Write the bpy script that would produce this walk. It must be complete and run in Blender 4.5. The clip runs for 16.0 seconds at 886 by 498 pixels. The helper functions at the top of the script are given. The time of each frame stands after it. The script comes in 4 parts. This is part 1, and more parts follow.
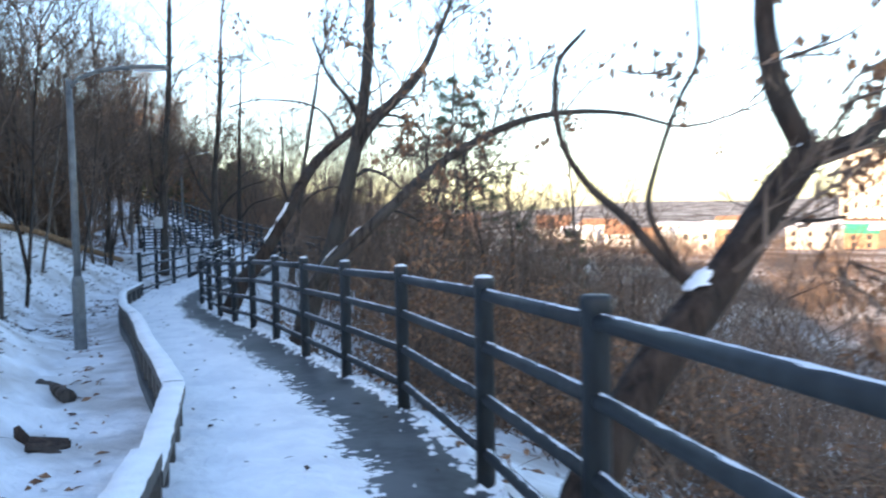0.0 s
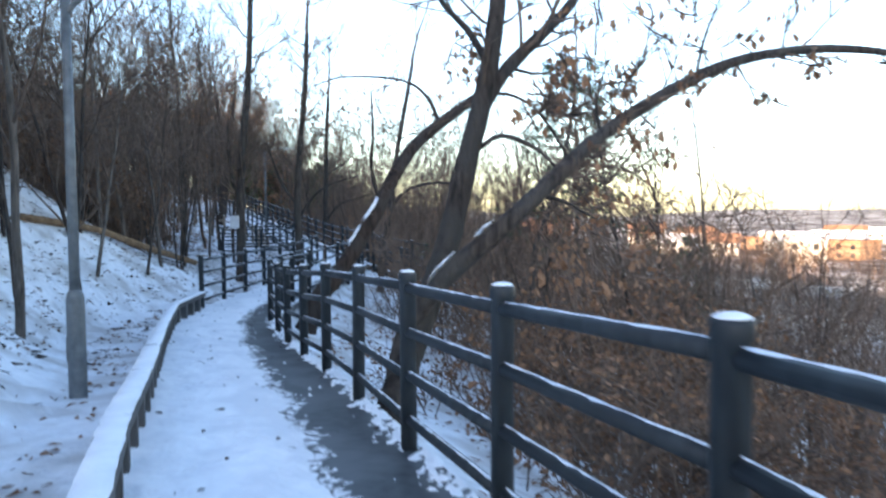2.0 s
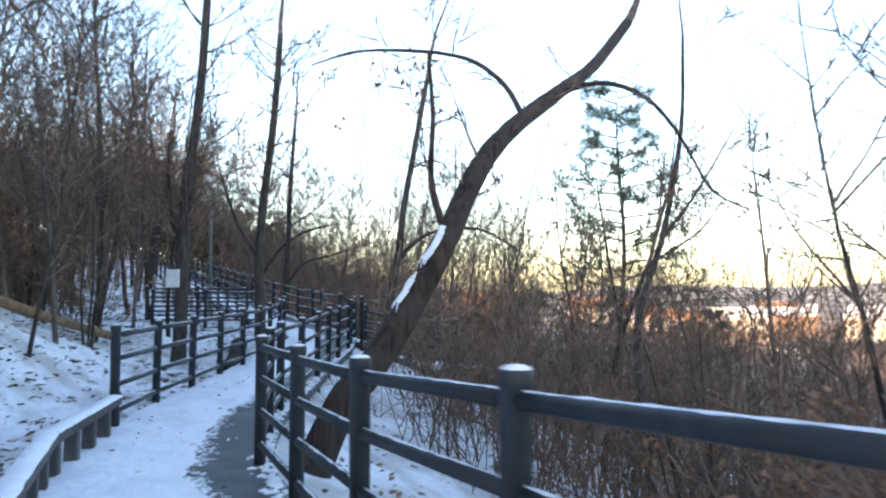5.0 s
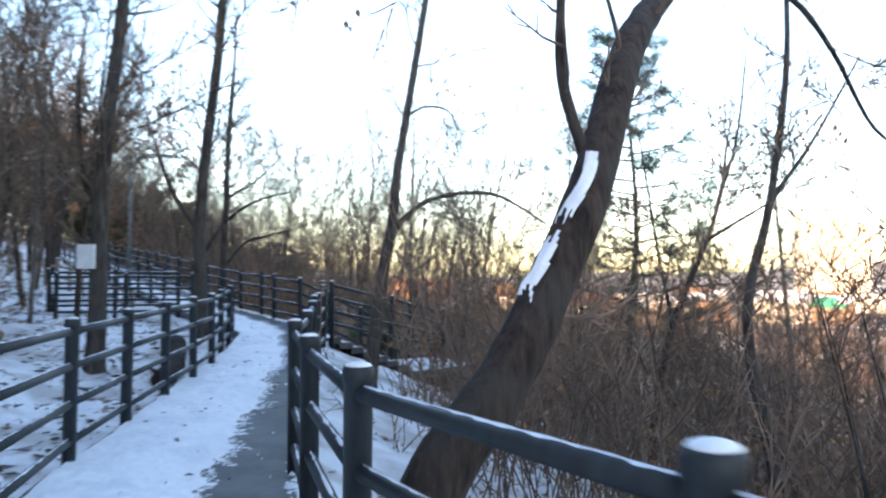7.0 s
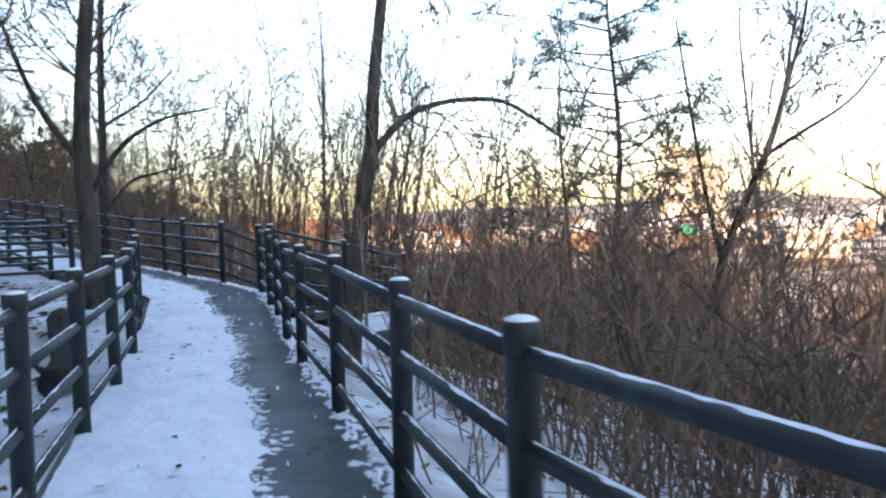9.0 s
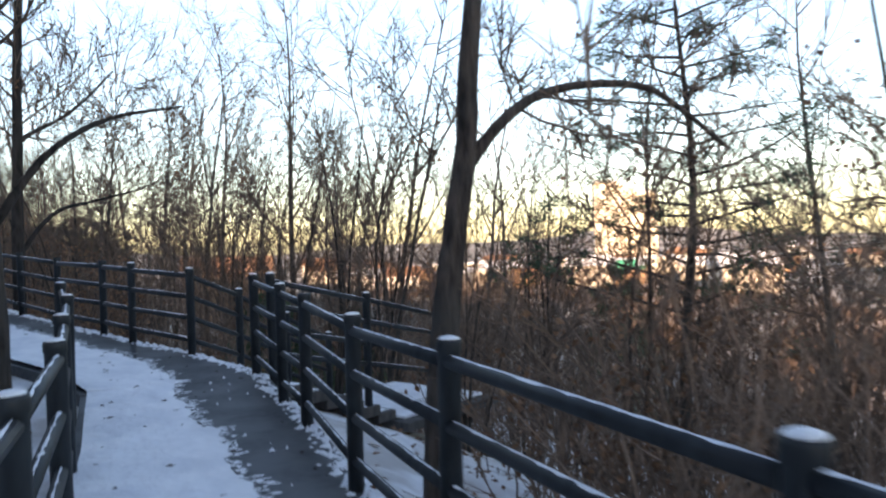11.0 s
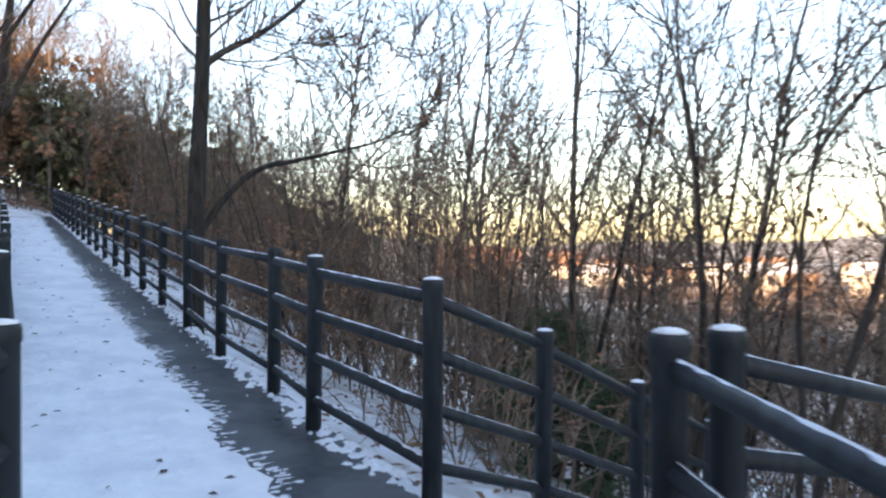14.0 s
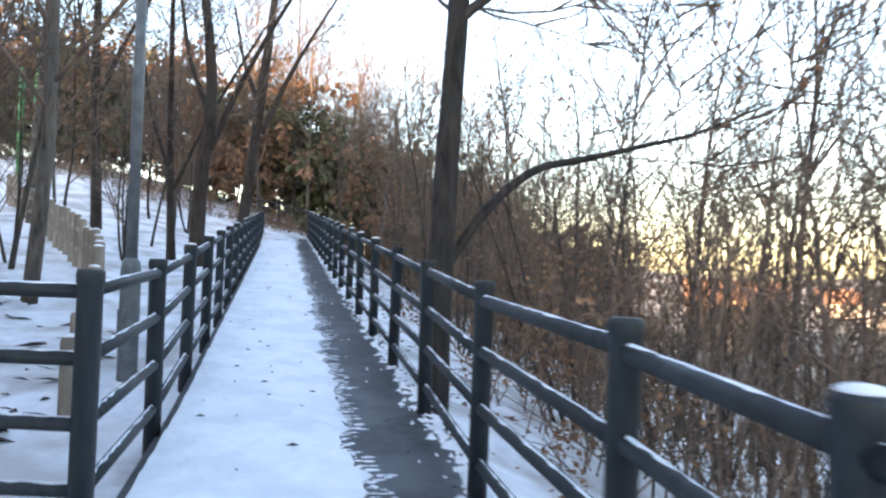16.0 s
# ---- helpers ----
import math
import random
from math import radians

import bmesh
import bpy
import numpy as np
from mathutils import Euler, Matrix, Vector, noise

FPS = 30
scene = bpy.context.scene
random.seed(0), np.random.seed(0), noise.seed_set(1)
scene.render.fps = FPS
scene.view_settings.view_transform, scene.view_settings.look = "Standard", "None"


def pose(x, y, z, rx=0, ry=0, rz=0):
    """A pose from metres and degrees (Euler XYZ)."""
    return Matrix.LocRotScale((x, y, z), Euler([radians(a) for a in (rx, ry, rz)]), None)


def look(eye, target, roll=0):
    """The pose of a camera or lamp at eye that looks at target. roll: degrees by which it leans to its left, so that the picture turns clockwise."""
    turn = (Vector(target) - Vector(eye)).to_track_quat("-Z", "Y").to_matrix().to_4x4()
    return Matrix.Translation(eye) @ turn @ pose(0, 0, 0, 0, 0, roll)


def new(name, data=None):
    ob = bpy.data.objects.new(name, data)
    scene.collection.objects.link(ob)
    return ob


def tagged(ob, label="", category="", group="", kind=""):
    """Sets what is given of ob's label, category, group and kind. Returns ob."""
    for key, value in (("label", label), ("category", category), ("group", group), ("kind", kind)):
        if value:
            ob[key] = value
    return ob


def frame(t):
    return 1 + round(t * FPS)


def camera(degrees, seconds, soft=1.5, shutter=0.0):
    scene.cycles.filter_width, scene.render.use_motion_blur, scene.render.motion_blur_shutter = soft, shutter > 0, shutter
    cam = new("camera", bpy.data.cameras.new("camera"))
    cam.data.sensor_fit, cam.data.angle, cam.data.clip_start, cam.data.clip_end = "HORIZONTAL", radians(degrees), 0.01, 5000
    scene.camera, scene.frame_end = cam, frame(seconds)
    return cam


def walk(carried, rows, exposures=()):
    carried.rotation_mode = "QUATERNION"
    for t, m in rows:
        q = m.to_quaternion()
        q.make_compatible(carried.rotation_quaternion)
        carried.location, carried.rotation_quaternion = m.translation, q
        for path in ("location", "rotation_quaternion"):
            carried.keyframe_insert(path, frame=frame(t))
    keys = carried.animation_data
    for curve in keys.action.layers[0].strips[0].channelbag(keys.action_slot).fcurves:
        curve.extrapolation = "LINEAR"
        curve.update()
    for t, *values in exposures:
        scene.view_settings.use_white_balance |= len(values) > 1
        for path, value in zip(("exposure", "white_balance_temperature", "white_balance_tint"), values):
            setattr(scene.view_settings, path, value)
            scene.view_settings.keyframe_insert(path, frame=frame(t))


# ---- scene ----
cam = camera(62.0, 16.0, soft=2.2, shutter=0.5)
PATH = [
    (0, (3.592, -0.409, 2.317), (3.331, 1.571, 2.197), -1.0),
    (0.5, (3.261, 0.504, 2.257), (2.866, 2.458, 2.097), -1.3),
    (1, (2.927, 1.464, 2.171), (2.458, 3.404, 2.039), -0.7),
    (1.5, (2.634, 2.393, 2.169), (2.204, 4.338, 1.996), -0.1),
    (2, (2.296, 3.196, 2.121), (1.806, 5.133, 2.02), -0.5),
    (2.5, (1.905, 3.965, 2.126), (1.366, 5.891, 2.123), -0.9),
    (3, (1.502, 4.787, 2.069), (0.933, 6.704, 2.081), -0.6),
    (3.2, (1.353, 5.083, 2.076), (0.787, 7.001, 2.087), -1.0),
    (3.6, (0.816, 5.877, 2.011), (0.298, 7.808, 2.039), -0.7),
    (4, (0.201, 6.784, 1.937), (-0.261, 8.729, 1.984), -0.5),
    (4.5, (-0.598, 7.965, 1.841), (-0.987, 9.926, 1.913), -0.1),
    (5, (-1.398, 9.146, 1.745), (-1.714, 11.119, 1.841), 0.3),
    (5.3, (-1.846, 9.808, 1.691), (-2.12, 11.786, 1.801), 0.5),
    (5.5, (-2.008, 10.112, 1.66), (-2.287, 12.09, 1.766), 0.0),
    (6, (-2.548, 10.971, 1.662), (-2.815, 12.953, 1.697), 0.6),
    (6.5, (-3.066, 11.804, 1.614), (-3.376, 13.779, 1.581), 0.8),
    (7, (-3.541, 12.674, 1.617), (-3.636, 14.671, 1.679), 0.2),
    (7.5, (-4.083, 13.459, 1.565), (-4.089, 15.458, 1.531), -0.3),
    (8, (-4.57, 14.27, 1.564), (-4.538, 16.268, 1.485), 0.0),
    (8.5, (-4.949, 15.144, 1.555), (-4.82, 17.137, 1.457), -0.3),
    (8.7, (-5.102, 15.493, 1.56), (-4.924, 17.483, 1.453), -1.0),
    (11, (-6.5, 19.87, 1.69), (-6.079, 21.826, 1.673), -1.8),
    (11.5, (-6.694, 21.004, 1.704), (-6.405, 22.983, 1.731), -1.4),
    (12, (-6.874, 22.074, 1.615), (-6.623, 24.057, 1.667), -0.5),
    (12.5, (-6.946, 23.083, 1.611), (-6.672, 25.064, 1.623), -1.3),
    (13, (-7.067, 24.169, 1.603), (-6.86, 26.158, 1.574), -1.9),
    (13.5, (-7.18, 25.188, 1.67), (-7.195, 27.188, 1.712), -0.7),
    (14, (-7.232, 26.18, 1.66), (-7.462, 28.167, 1.634), 0.4),
    (14.2, (-7.383, 26.537, 1.62), (-7.659, 28.518, 1.603), 0.4),
    (14.5, (-7.428, 27.124, 1.637), (-7.878, 29.072, 1.583), -0.5),
    (15, (-7.714, 27.855, 1.708), (-8.337, 29.755, 1.695), 1.0),
    (15.3, (-7.998, 28.455, 1.675), (-8.702, 30.327, 1.709), -0.2),
    (15.5, (-8.161, 28.73, 1.702), (-8.925, 30.578, 1.747), 1.4),
    (16, (-8.701, 29.344, 1.739), (-9.551, 31.154, 1.774), 1.9),
]
walk(cam, [(t, look(eye, target, roll)) for t, eye, target, roll in PATH], exposures=[(0, 2.1, 5950, 16), (3.0, 2.3, 6050, 16), (5.5, 2.4, 6300, 17), (8.5, 2.45, 6450, 18), (11.0, 1.75, 6700, 20), (13.3, 1.85, 6700, 21), (14.6, 2.8, 6900, 19), (16.0, 2.9, 7050, 19)])

# ---- world, sun, exposure ----
SUN_YAW, SUN_ELEV = 165.0, 10.0
world = bpy.data.worlds.new("winter_sky")
scene.world = world
world.use_nodes = True
wn = world.node_tree.nodes
sky = wn.new("ShaderNodeTexSky")
sky.sky_type = "NISHITA"
sky.sun_disc = False
sky.sun_elevation = radians(SUN_ELEV)
sky.sun_rotation = radians(-SUN_YAW)
sky.altitude = 100
sky.air_density, sky.dust_density, sky.ozone_density = 1.0, 0.8, 1.2
world.node_tree.links.new(sky.outputs[0], wn["Background"].inputs[0])
wn["Background"].inputs[1].default_value = 0.15
sun_data = bpy.data.lights.new("sun", "SUN")
sun_data.energy, sun_data.angle, sun_data.color = 4.0, radians(0.5), (1.0, 0.66, 0.36)
sun = new("sun", sun_data)
sy, se = radians(SUN_YAW), radians(SUN_ELEV)
SUN_DIR = Vector((-math.sin(sy) * math.cos(se), math.cos(sy) * math.cos(se), math.sin(se)))
sun.matrix_world = look(SUN_DIR * 100, (0, 0, 0))



# ---- materials ----
def material(name, low, high, scale=6.0, rough=0.8, bump=0.3, detail=6.0, stretch=(1, 1, 1), per_object=0.0, spec=0.3, blotch=None, blotch_scale=0.7, dist=0.02):
    """A noise-mottled surface: two colours mixed by fine noise, an optional third by broad blotches, and a matching bump."""
    m = bpy.data.materials.new(name)
    m.use_nodes = True
    n, l = m.node_tree.nodes, m.node_tree.links
    b = n["Principled BSDF"]
    co = n.new("ShaderNodeTexCoord")
    mp = n.new("ShaderNodeMapping")
    mp.inputs["Scale"].default_value = stretch
    l.new(co.outputs["Object"], mp.inputs[0])
    tex = n.new("ShaderNodeTexNoise")
    tex.inputs["Scale"].default_value, tex.inputs["Detail"].default_value = scale, detail
    l.new(mp.outputs[0], tex.inputs["Vector"])
    ramp = n.new("ShaderNodeValToRGB")
    ramp.color_ramp.elements[0].position, ramp.color_ramp.elements[1].position = 0.32, 0.68
    ramp.color_ramp.elements[0].color, ramp.color_ramp.elements[1].color = (*low, 1), (*high, 1)
    l.new(tex.outputs[0], ramp.inputs[0])
    out = ramp.outputs[0]
    if blotch:
        t2 = n.new("ShaderNodeTexNoise")
        t2.inputs["Scale"].default_value, t2.inputs["Detail"].default_value = blotch_scale, 4
        l.new(co.outputs["Object"], t2.inputs["Vector"])
        r2 = n.new("ShaderNodeValToRGB")
        r2.color_ramp.elements[0].position, r2.color_ramp.elements[1].position = 0.45, 0.62
        l.new(t2.outputs[0], r2.inputs[0])
        mx = n.new("ShaderNodeMix")
        mx.data_type = "RGBA"
        l.new(r2.outputs[0], mx.inputs[0])
        l.new(out, mx.inputs[6])
        mx.inputs[7].default_value = (*blotch, 1)
        out = mx.outputs[2]
    if per_object:
        info = n.new("ShaderNodeObjectInfo")
        hsv = n.new("ShaderNodeHueSaturation")
        rng = n.new("ShaderNodeMapRange")
        rng.inputs[3].default_value, rng.inputs[4].default_value = 1 - per_object, 1 + per_object
        l.new(info.outputs["Random"], rng.inputs[0])
        l.new(rng.outputs[0], hsv.inputs["Value"])
        l.new(out, hsv.inputs["Color"])
        out = hsv.outputs[0]
    l.new(out, b.inputs["Base Color"])
    b.inputs["Roughness"].default_value = rough
    b.inputs["Specular IOR Level"].default_value = spec
    if bump:
        bp = n.new("ShaderNodeBump")
        bp.inputs["Strength"].default_value, bp.inputs["Distance"].default_value = bump, dist
        l.new(tex.outputs[0], bp.inputs["Height"])
        l.new(bp.outputs[0], b.inputs["Normal"])
    return m


SNOW = material("snow", (0.87, 0.88, 0.895), (0.94, 0.945, 0.955), 9, 0.75, 0.8, 9, blotch=(0.8, 0.815, 0.84), blotch_scale=2.5, dist=0.045)
GROUND = material("snowy_ground", (0.78, 0.79, 0.81), (0.92, 0.925, 0.935), 5.0, 0.85, 0.9, 10, blotch=(0.55, 0.53, 0.51), blotch_scale=1.1, dist=0.08)
DECK = material("wet_deck_board", (0.035, 0.04, 0.045), (0.07, 0.075, 0.08), 14, 0.5, 0.25, 8, blotch=(0.1, 0.105, 0.11), blotch_scale=2.2, dist=0.01)
RAIL = material("painted_rail", (0.014, 0.018, 0.021), (0.034, 0.041, 0.046), 20, 0.55, 0.2, 6, stretch=(1, 1, 0.3), per_object=0.15, spec=0.35, blotch=(0.024, 0.027, 0.03), blotch_scale=3, dist=0.004)
BARK = material("bark", (0.015, 0.012, 0.01), (0.088, 0.07, 0.058), 16, 0.9, 1.0, 9, stretch=(1, 1, 0.18), per_object=0.3, blotch=(0.055, 0.05, 0.044), blotch_scale=2.0, dist=0.05)
BARK_GREY = material("grey_brown_bark", (0.035, 0.029, 0.025), (0.17, 0.138, 0.112), 16, 0.9, 0.8, 9, stretch=(1, 1, 0.18), per_object=0.35, blotch=(0.12, 0.105, 0.09), blotch_scale=2.0, dist=0.04)
BARK_RED = material("reddish_bark", (0.015, 0.0105, 0.0085), (0.07, 0.047, 0.035), 16, 0.9, 1.0, 9, stretch=(1, 1, 0.18), per_object=0.25, blotch=(0.05, 0.04, 0.033), blotch_scale=2.0, dist=0.05)
TWIG = material("twig", (0.08, 0.058, 0.044), (0.19, 0.135, 0.1), 5, 0.85, 0, 3, per_object=0.3)
BRUSH = material("dry_brush", (0.085, 0.06, 0.045), (0.23, 0.16, 0.115), 2.5, 0.85, 0, 3, per_object=0.35)
LEAF = material("dead_leaf", (0.12, 0.062, 0.036), (0.3, 0.17, 0.095), 6, 0.8, 0, 3, per_object=0.2)
PINE = material("pine_needle", (0.03, 0.05, 0.025), (0.07, 0.1, 0.05), 6, 0.7, 0, 3, per_object=0.2)
STEEL = material("galvanised_steel", (0.085, 0.095, 0.1), (0.145, 0.155, 0.16), 12, 0.5, 0.1, 5, spec=0.5, dist=0.003)
WOOD = material("weathered_wood", (0.2, 0.16, 0.12), (0.36, 0.3, 0.24), 10, 0.85, 0.5, 8, stretch=(1, 1, 0.15), per_object=0.2, dist=0.01)
LOG = material("bare_log", (0.13, 0.078, 0.04), (0.3, 0.185, 0.1), 7, 0.8, 0.5, 6, stretch=(0.2, 1, 1), dist=0.01)


# ---- mesh helpers ----
def mesh_of(name, verts, faces, mat, smooth=False):
    me = bpy.data.meshes.new(name)
    me.from_pydata([tuple(v) for v in verts], [], faces)
    me.materials.append(mat)
    if smooth:
        me.polygons.foreach_set("use_smooth", [True] * len(me.polygons))
    me.update()
    return me


def part_mesh(name, me, parent, label="", m=None):
    ob = new(name, me)
    ob.parent = parent
    if m is not None:
        ob.matrix_basis = m
    if label:
        ob["label"] = label
    return ob


def root(name, m, label, category, group="", kind=""):
    ob = new(name)
    ob.empty_display_size = 0.1
    ob.matrix_basis = m
    return tagged(ob, label, category, group, kind)


def tubes(branches, sides_of=None):
    """Vertices and faces of tapered tubes. branches: (points, radii, sides)."""
    verts, faces = [], []
    for pts, radii, sides in branches:
        base = len(verts)
        p = np.array(pts, float)
        d = np.gradient(p, axis=0)
        d /= np.linalg.norm(d, axis=1)[:, None] + 1e-9
        ref = np.array([1.0, 0.0, 0.0]) if abs(d[0][0]) < 0.8 else np.array([0.0, 1.0, 0.0])
        u = np.cross(d, ref)
        u /= np.linalg.norm(u, axis=1)[:, None] + 1e-9
        w = np.cross(d, u)
        ang = np.arange(sides) * 2 * math.pi / sides
        ring = p[:, None, :] + np.array(radii)[:, None, None] * (np.cos(ang)[None, :, None] * u[:, None, :] + np.sin(ang)[None, :, None] * w[:, None, :])
        verts.extend(map(tuple, ring.reshape(-1, 3).tolist()))
        k = len(p)
        for i in range(k - 1):
            a, b = base + i * sides, base + (i + 1) * sides
            for j in range(sides):
                j2 = (j + 1) % sides
                faces.append((a + j, a + j2, b + j2, b + j))
        if sides > 4:
            faces.append(tuple(base + j for j in range(sides))[::-1])
            faces.append(tuple(base + (k - 1) * sides + j for j in range(sides)))
    return verts, faces


def grow(r, start, direction, length, radius, depth, out, lift=0.15, wobble=0.25, kids=(5, 9), keep=0.35, steps=None, tip=0.25, span=(0.3, 1.0), spread=(30, 65), shrink=(0.4, 0.65), main=None):
    """A wavering branch and, down to depth 0, the branches it bears. out collects (points, radii, sides, depth)."""
    p, d = Vector(start), Vector(direction).normalized()
    steps = steps or (9 if depth >= 3 else 6 if depth == 2 else 3 if depth == 1 else 2)
    pts, rad = [tuple(p)], [radius]
    for i in range(steps):
        d = (d + Vector((r.uniform(-1, 1), r.uniform(-1, 1), r.uniform(-1, 1))) * wobble + Vector((0, 0, lift * 0.4))).normalized()
        p = p + d * (length / steps)
        pts.append(tuple(p))
        rad.append(radius * (1 - (1 - tip) * (i + 1) / steps))
    out.append((pts, rad, 8 if radius > 0.07 else 6 if radius > 0.03 else 4 if radius > 0.012 else 3, depth))
    if depth > 0:
        for k in range(r.randint(*(main or kids))):
            f = r.uniform(*span)
            i = min(int(f * steps), steps - 1)
            a = Vector(pts[i]).lerp(Vector(pts[i + 1]), f * steps - i)
            ax = (Vector(pts[i + 1]) - Vector(pts[i])).normalized()
            side = ax.orthogonal().normalized()
            side.rotate(Matrix.Rotation(r.uniform(0, 2 * math.pi), 3, ax))
            t = radians(r.uniform(*spread))
            nd = ax * math.cos(t) + side * math.sin(t)
            rr = rad[i] * r.uniform(0.35, 0.6)
            grow(r, a, nd, length * r.uniform(*shrink) * (1.15 - 0.55 * f), max(rr, 0.0125 if depth == 2 else 0.0075 if depth == 1 else 0.02), depth - 1, out, lift, wobble, kids, keep, None, tip)
    return out


def leaves_on(r, branches, count, size, droop=0.6, bunch=1):
    """Small folded leaf blades at the outer ends of branches."""
    verts, faces = [], []
    ends = [b for b in branches if b[3] <= 1]
    for k in range(count):
        if k % bunch == 0:
            pts = r.choice(ends)[0]
            i = r.randrange(len(pts) // 2, len(pts))
            knot = Vector(pts[i])
        c = knot + Vector((r.gauss(0, 0.05), r.gauss(0, 0.05), r.gauss(0, 0.05))) * (1 if bunch == 1 else 1.5)
        d = Vector((r.uniform(-1, 1), r.uniform(-1, 1), -droop - r.random())).normalized()
        s = d.orthogonal().normalized()
        s.rotate(Matrix.Rotation(r.uniform(0, 6.28), 3, d))
        f = d.cross(s)
        L, W = size * r.uniform(0.7, 1.3), size * r.uniform(0.25, 0.42)
        b = len(verts)
        verts += [c, c + d * L * 0.5 + s * W + f * W * 0.4, c + d * L, c + d * L * 0.5 - s * W + f * W * 0.4]
        faces += [(b, b + 1, b + 2), (b, b + 2, b + 3)]
    return verts, faces


# ---- the boardwalk's line: fence points of its outer edge (x, y, deck height) ----
EDGE_A = [(5.05, -2.3, 1.12), (4.7, -0.85, 1.05), (4.25, 0.6, 0.98), (3.78, 2.14, 0.9), (3.3, 3.375, 0.84), (2.54, 5.11, 0.757), (1.76, 6.34, 0.70), (0.98, 7.5, 0.655),
          (0.14, 8.85, 0.585), (-0.7, 10.15, 0.51), (-1.53, 11.4, 0.39), (-2.36, 12.66, 0.286), (-3.15, 13.928, 0.227), (-3.96, 15.24, 0.19), (-4.435, 16.589, 0.173),
          (-4.87, 18.01, 0.16), (-5.13, 19.46, 0.15), (-5.47, 21.2, 0.17), (-5.84, 22.94, 0.18), (-6.11, 24.46, 0.165), (-6.36, 26.07, 0.21), (-6.55, 26.9, 0.255), (-6.84, 28.25, 0.31)]
DIR_B = Vector((-0.609, 0.793, 0))
EDGE_B = [(-7.69, 29.74, 0.365), (-8.59, 30.76, 0.445), (-9.14, 31.57, 0.49), (-10.1, 32.82, 0.55), (-11.04, 34.1, 0.65)]
for k in range(1, 17):
    EDGE_B.append((-11.04 + DIR_B.x * 1.55 * k, 34.1 + DIR_B.y * 1.55 * k, 0.65 + 0.115 * k))
EDGE = [Vector(p) for p in EDGE_A + EDGE_B]
WIDE = 1.66


def inner_edge(line, wide=WIDE):
    res = []
    for i, p in enumerate(line):
        a, b = line[max(i - 1, 0)], line[min(i + 1, len(line) - 1)]
        t = Vector((b.x - a.x, b.y - a.y, 0)).normalized()
        res.append(p + Vector((-t.y, t.x, 0)) * wide)
    return res


INNER = inner_edge(EDGE)
MID = [(a + b) / 2 for a, b in zip(EDGE, INNER)]
T0 = (MID[0] - MID[1]).normalized()
T1 = (MID[-1] - MID[-2]).normalized()
LINE = np.array([tuple(MID[0] + T0 * 60)] + [tuple(m) for m in MID] + [tuple(MID[-1] + T1 * 80)])
LINE[0][2] = MID[0].z
LINE[-1][2] = MID[-1].z + 4.0
SEG = LINE[1:] - LINE[:-1]
LEN2 = (SEG[:, :2] ** 2).sum(1)
CUM = np.concatenate([[0], np.cumsum(np.sqrt(LEN2))])


def beside(xy):
    """For points (n, 2): the distance to the left of the walk (negative: right), how far along it, and its height there."""
    best = np.full(len(xy), 1e9)
    side, along, height = np.zeros(len(xy)), np.zeros(len(xy)), np.zeros(len(xy))
    for i in range(len(SEG)):
        rel = xy - LINE[i, :2]
        f = np.clip(rel @ SEG[i, :2] / LEN2[i], 0, 1)
        off = rel - f[:, None] * SEG[i, :2]
        d = np.hypot(off[:, 0], off[:, 1])
        near = d < best
        cross = SEG[i, 0] * rel[:, 1] - SEG[i, 1] * rel[:, 0]
        best = np.where(near, d, best)
        side = np.where(near, np.where(cross > 0, d, -d), side)
        along = np.where(near, CUM[i] + f * math.sqrt(LEN2[i]), along)
        height = np.where(near, LINE[i, 2] + f * SEG[i, 2], height)
    return side, along - 60, height


def smooth(a, b, x):
    t = np.clip((x - a) / (b - a), 0, 1)
    return t * t * (3 - 2 * t)


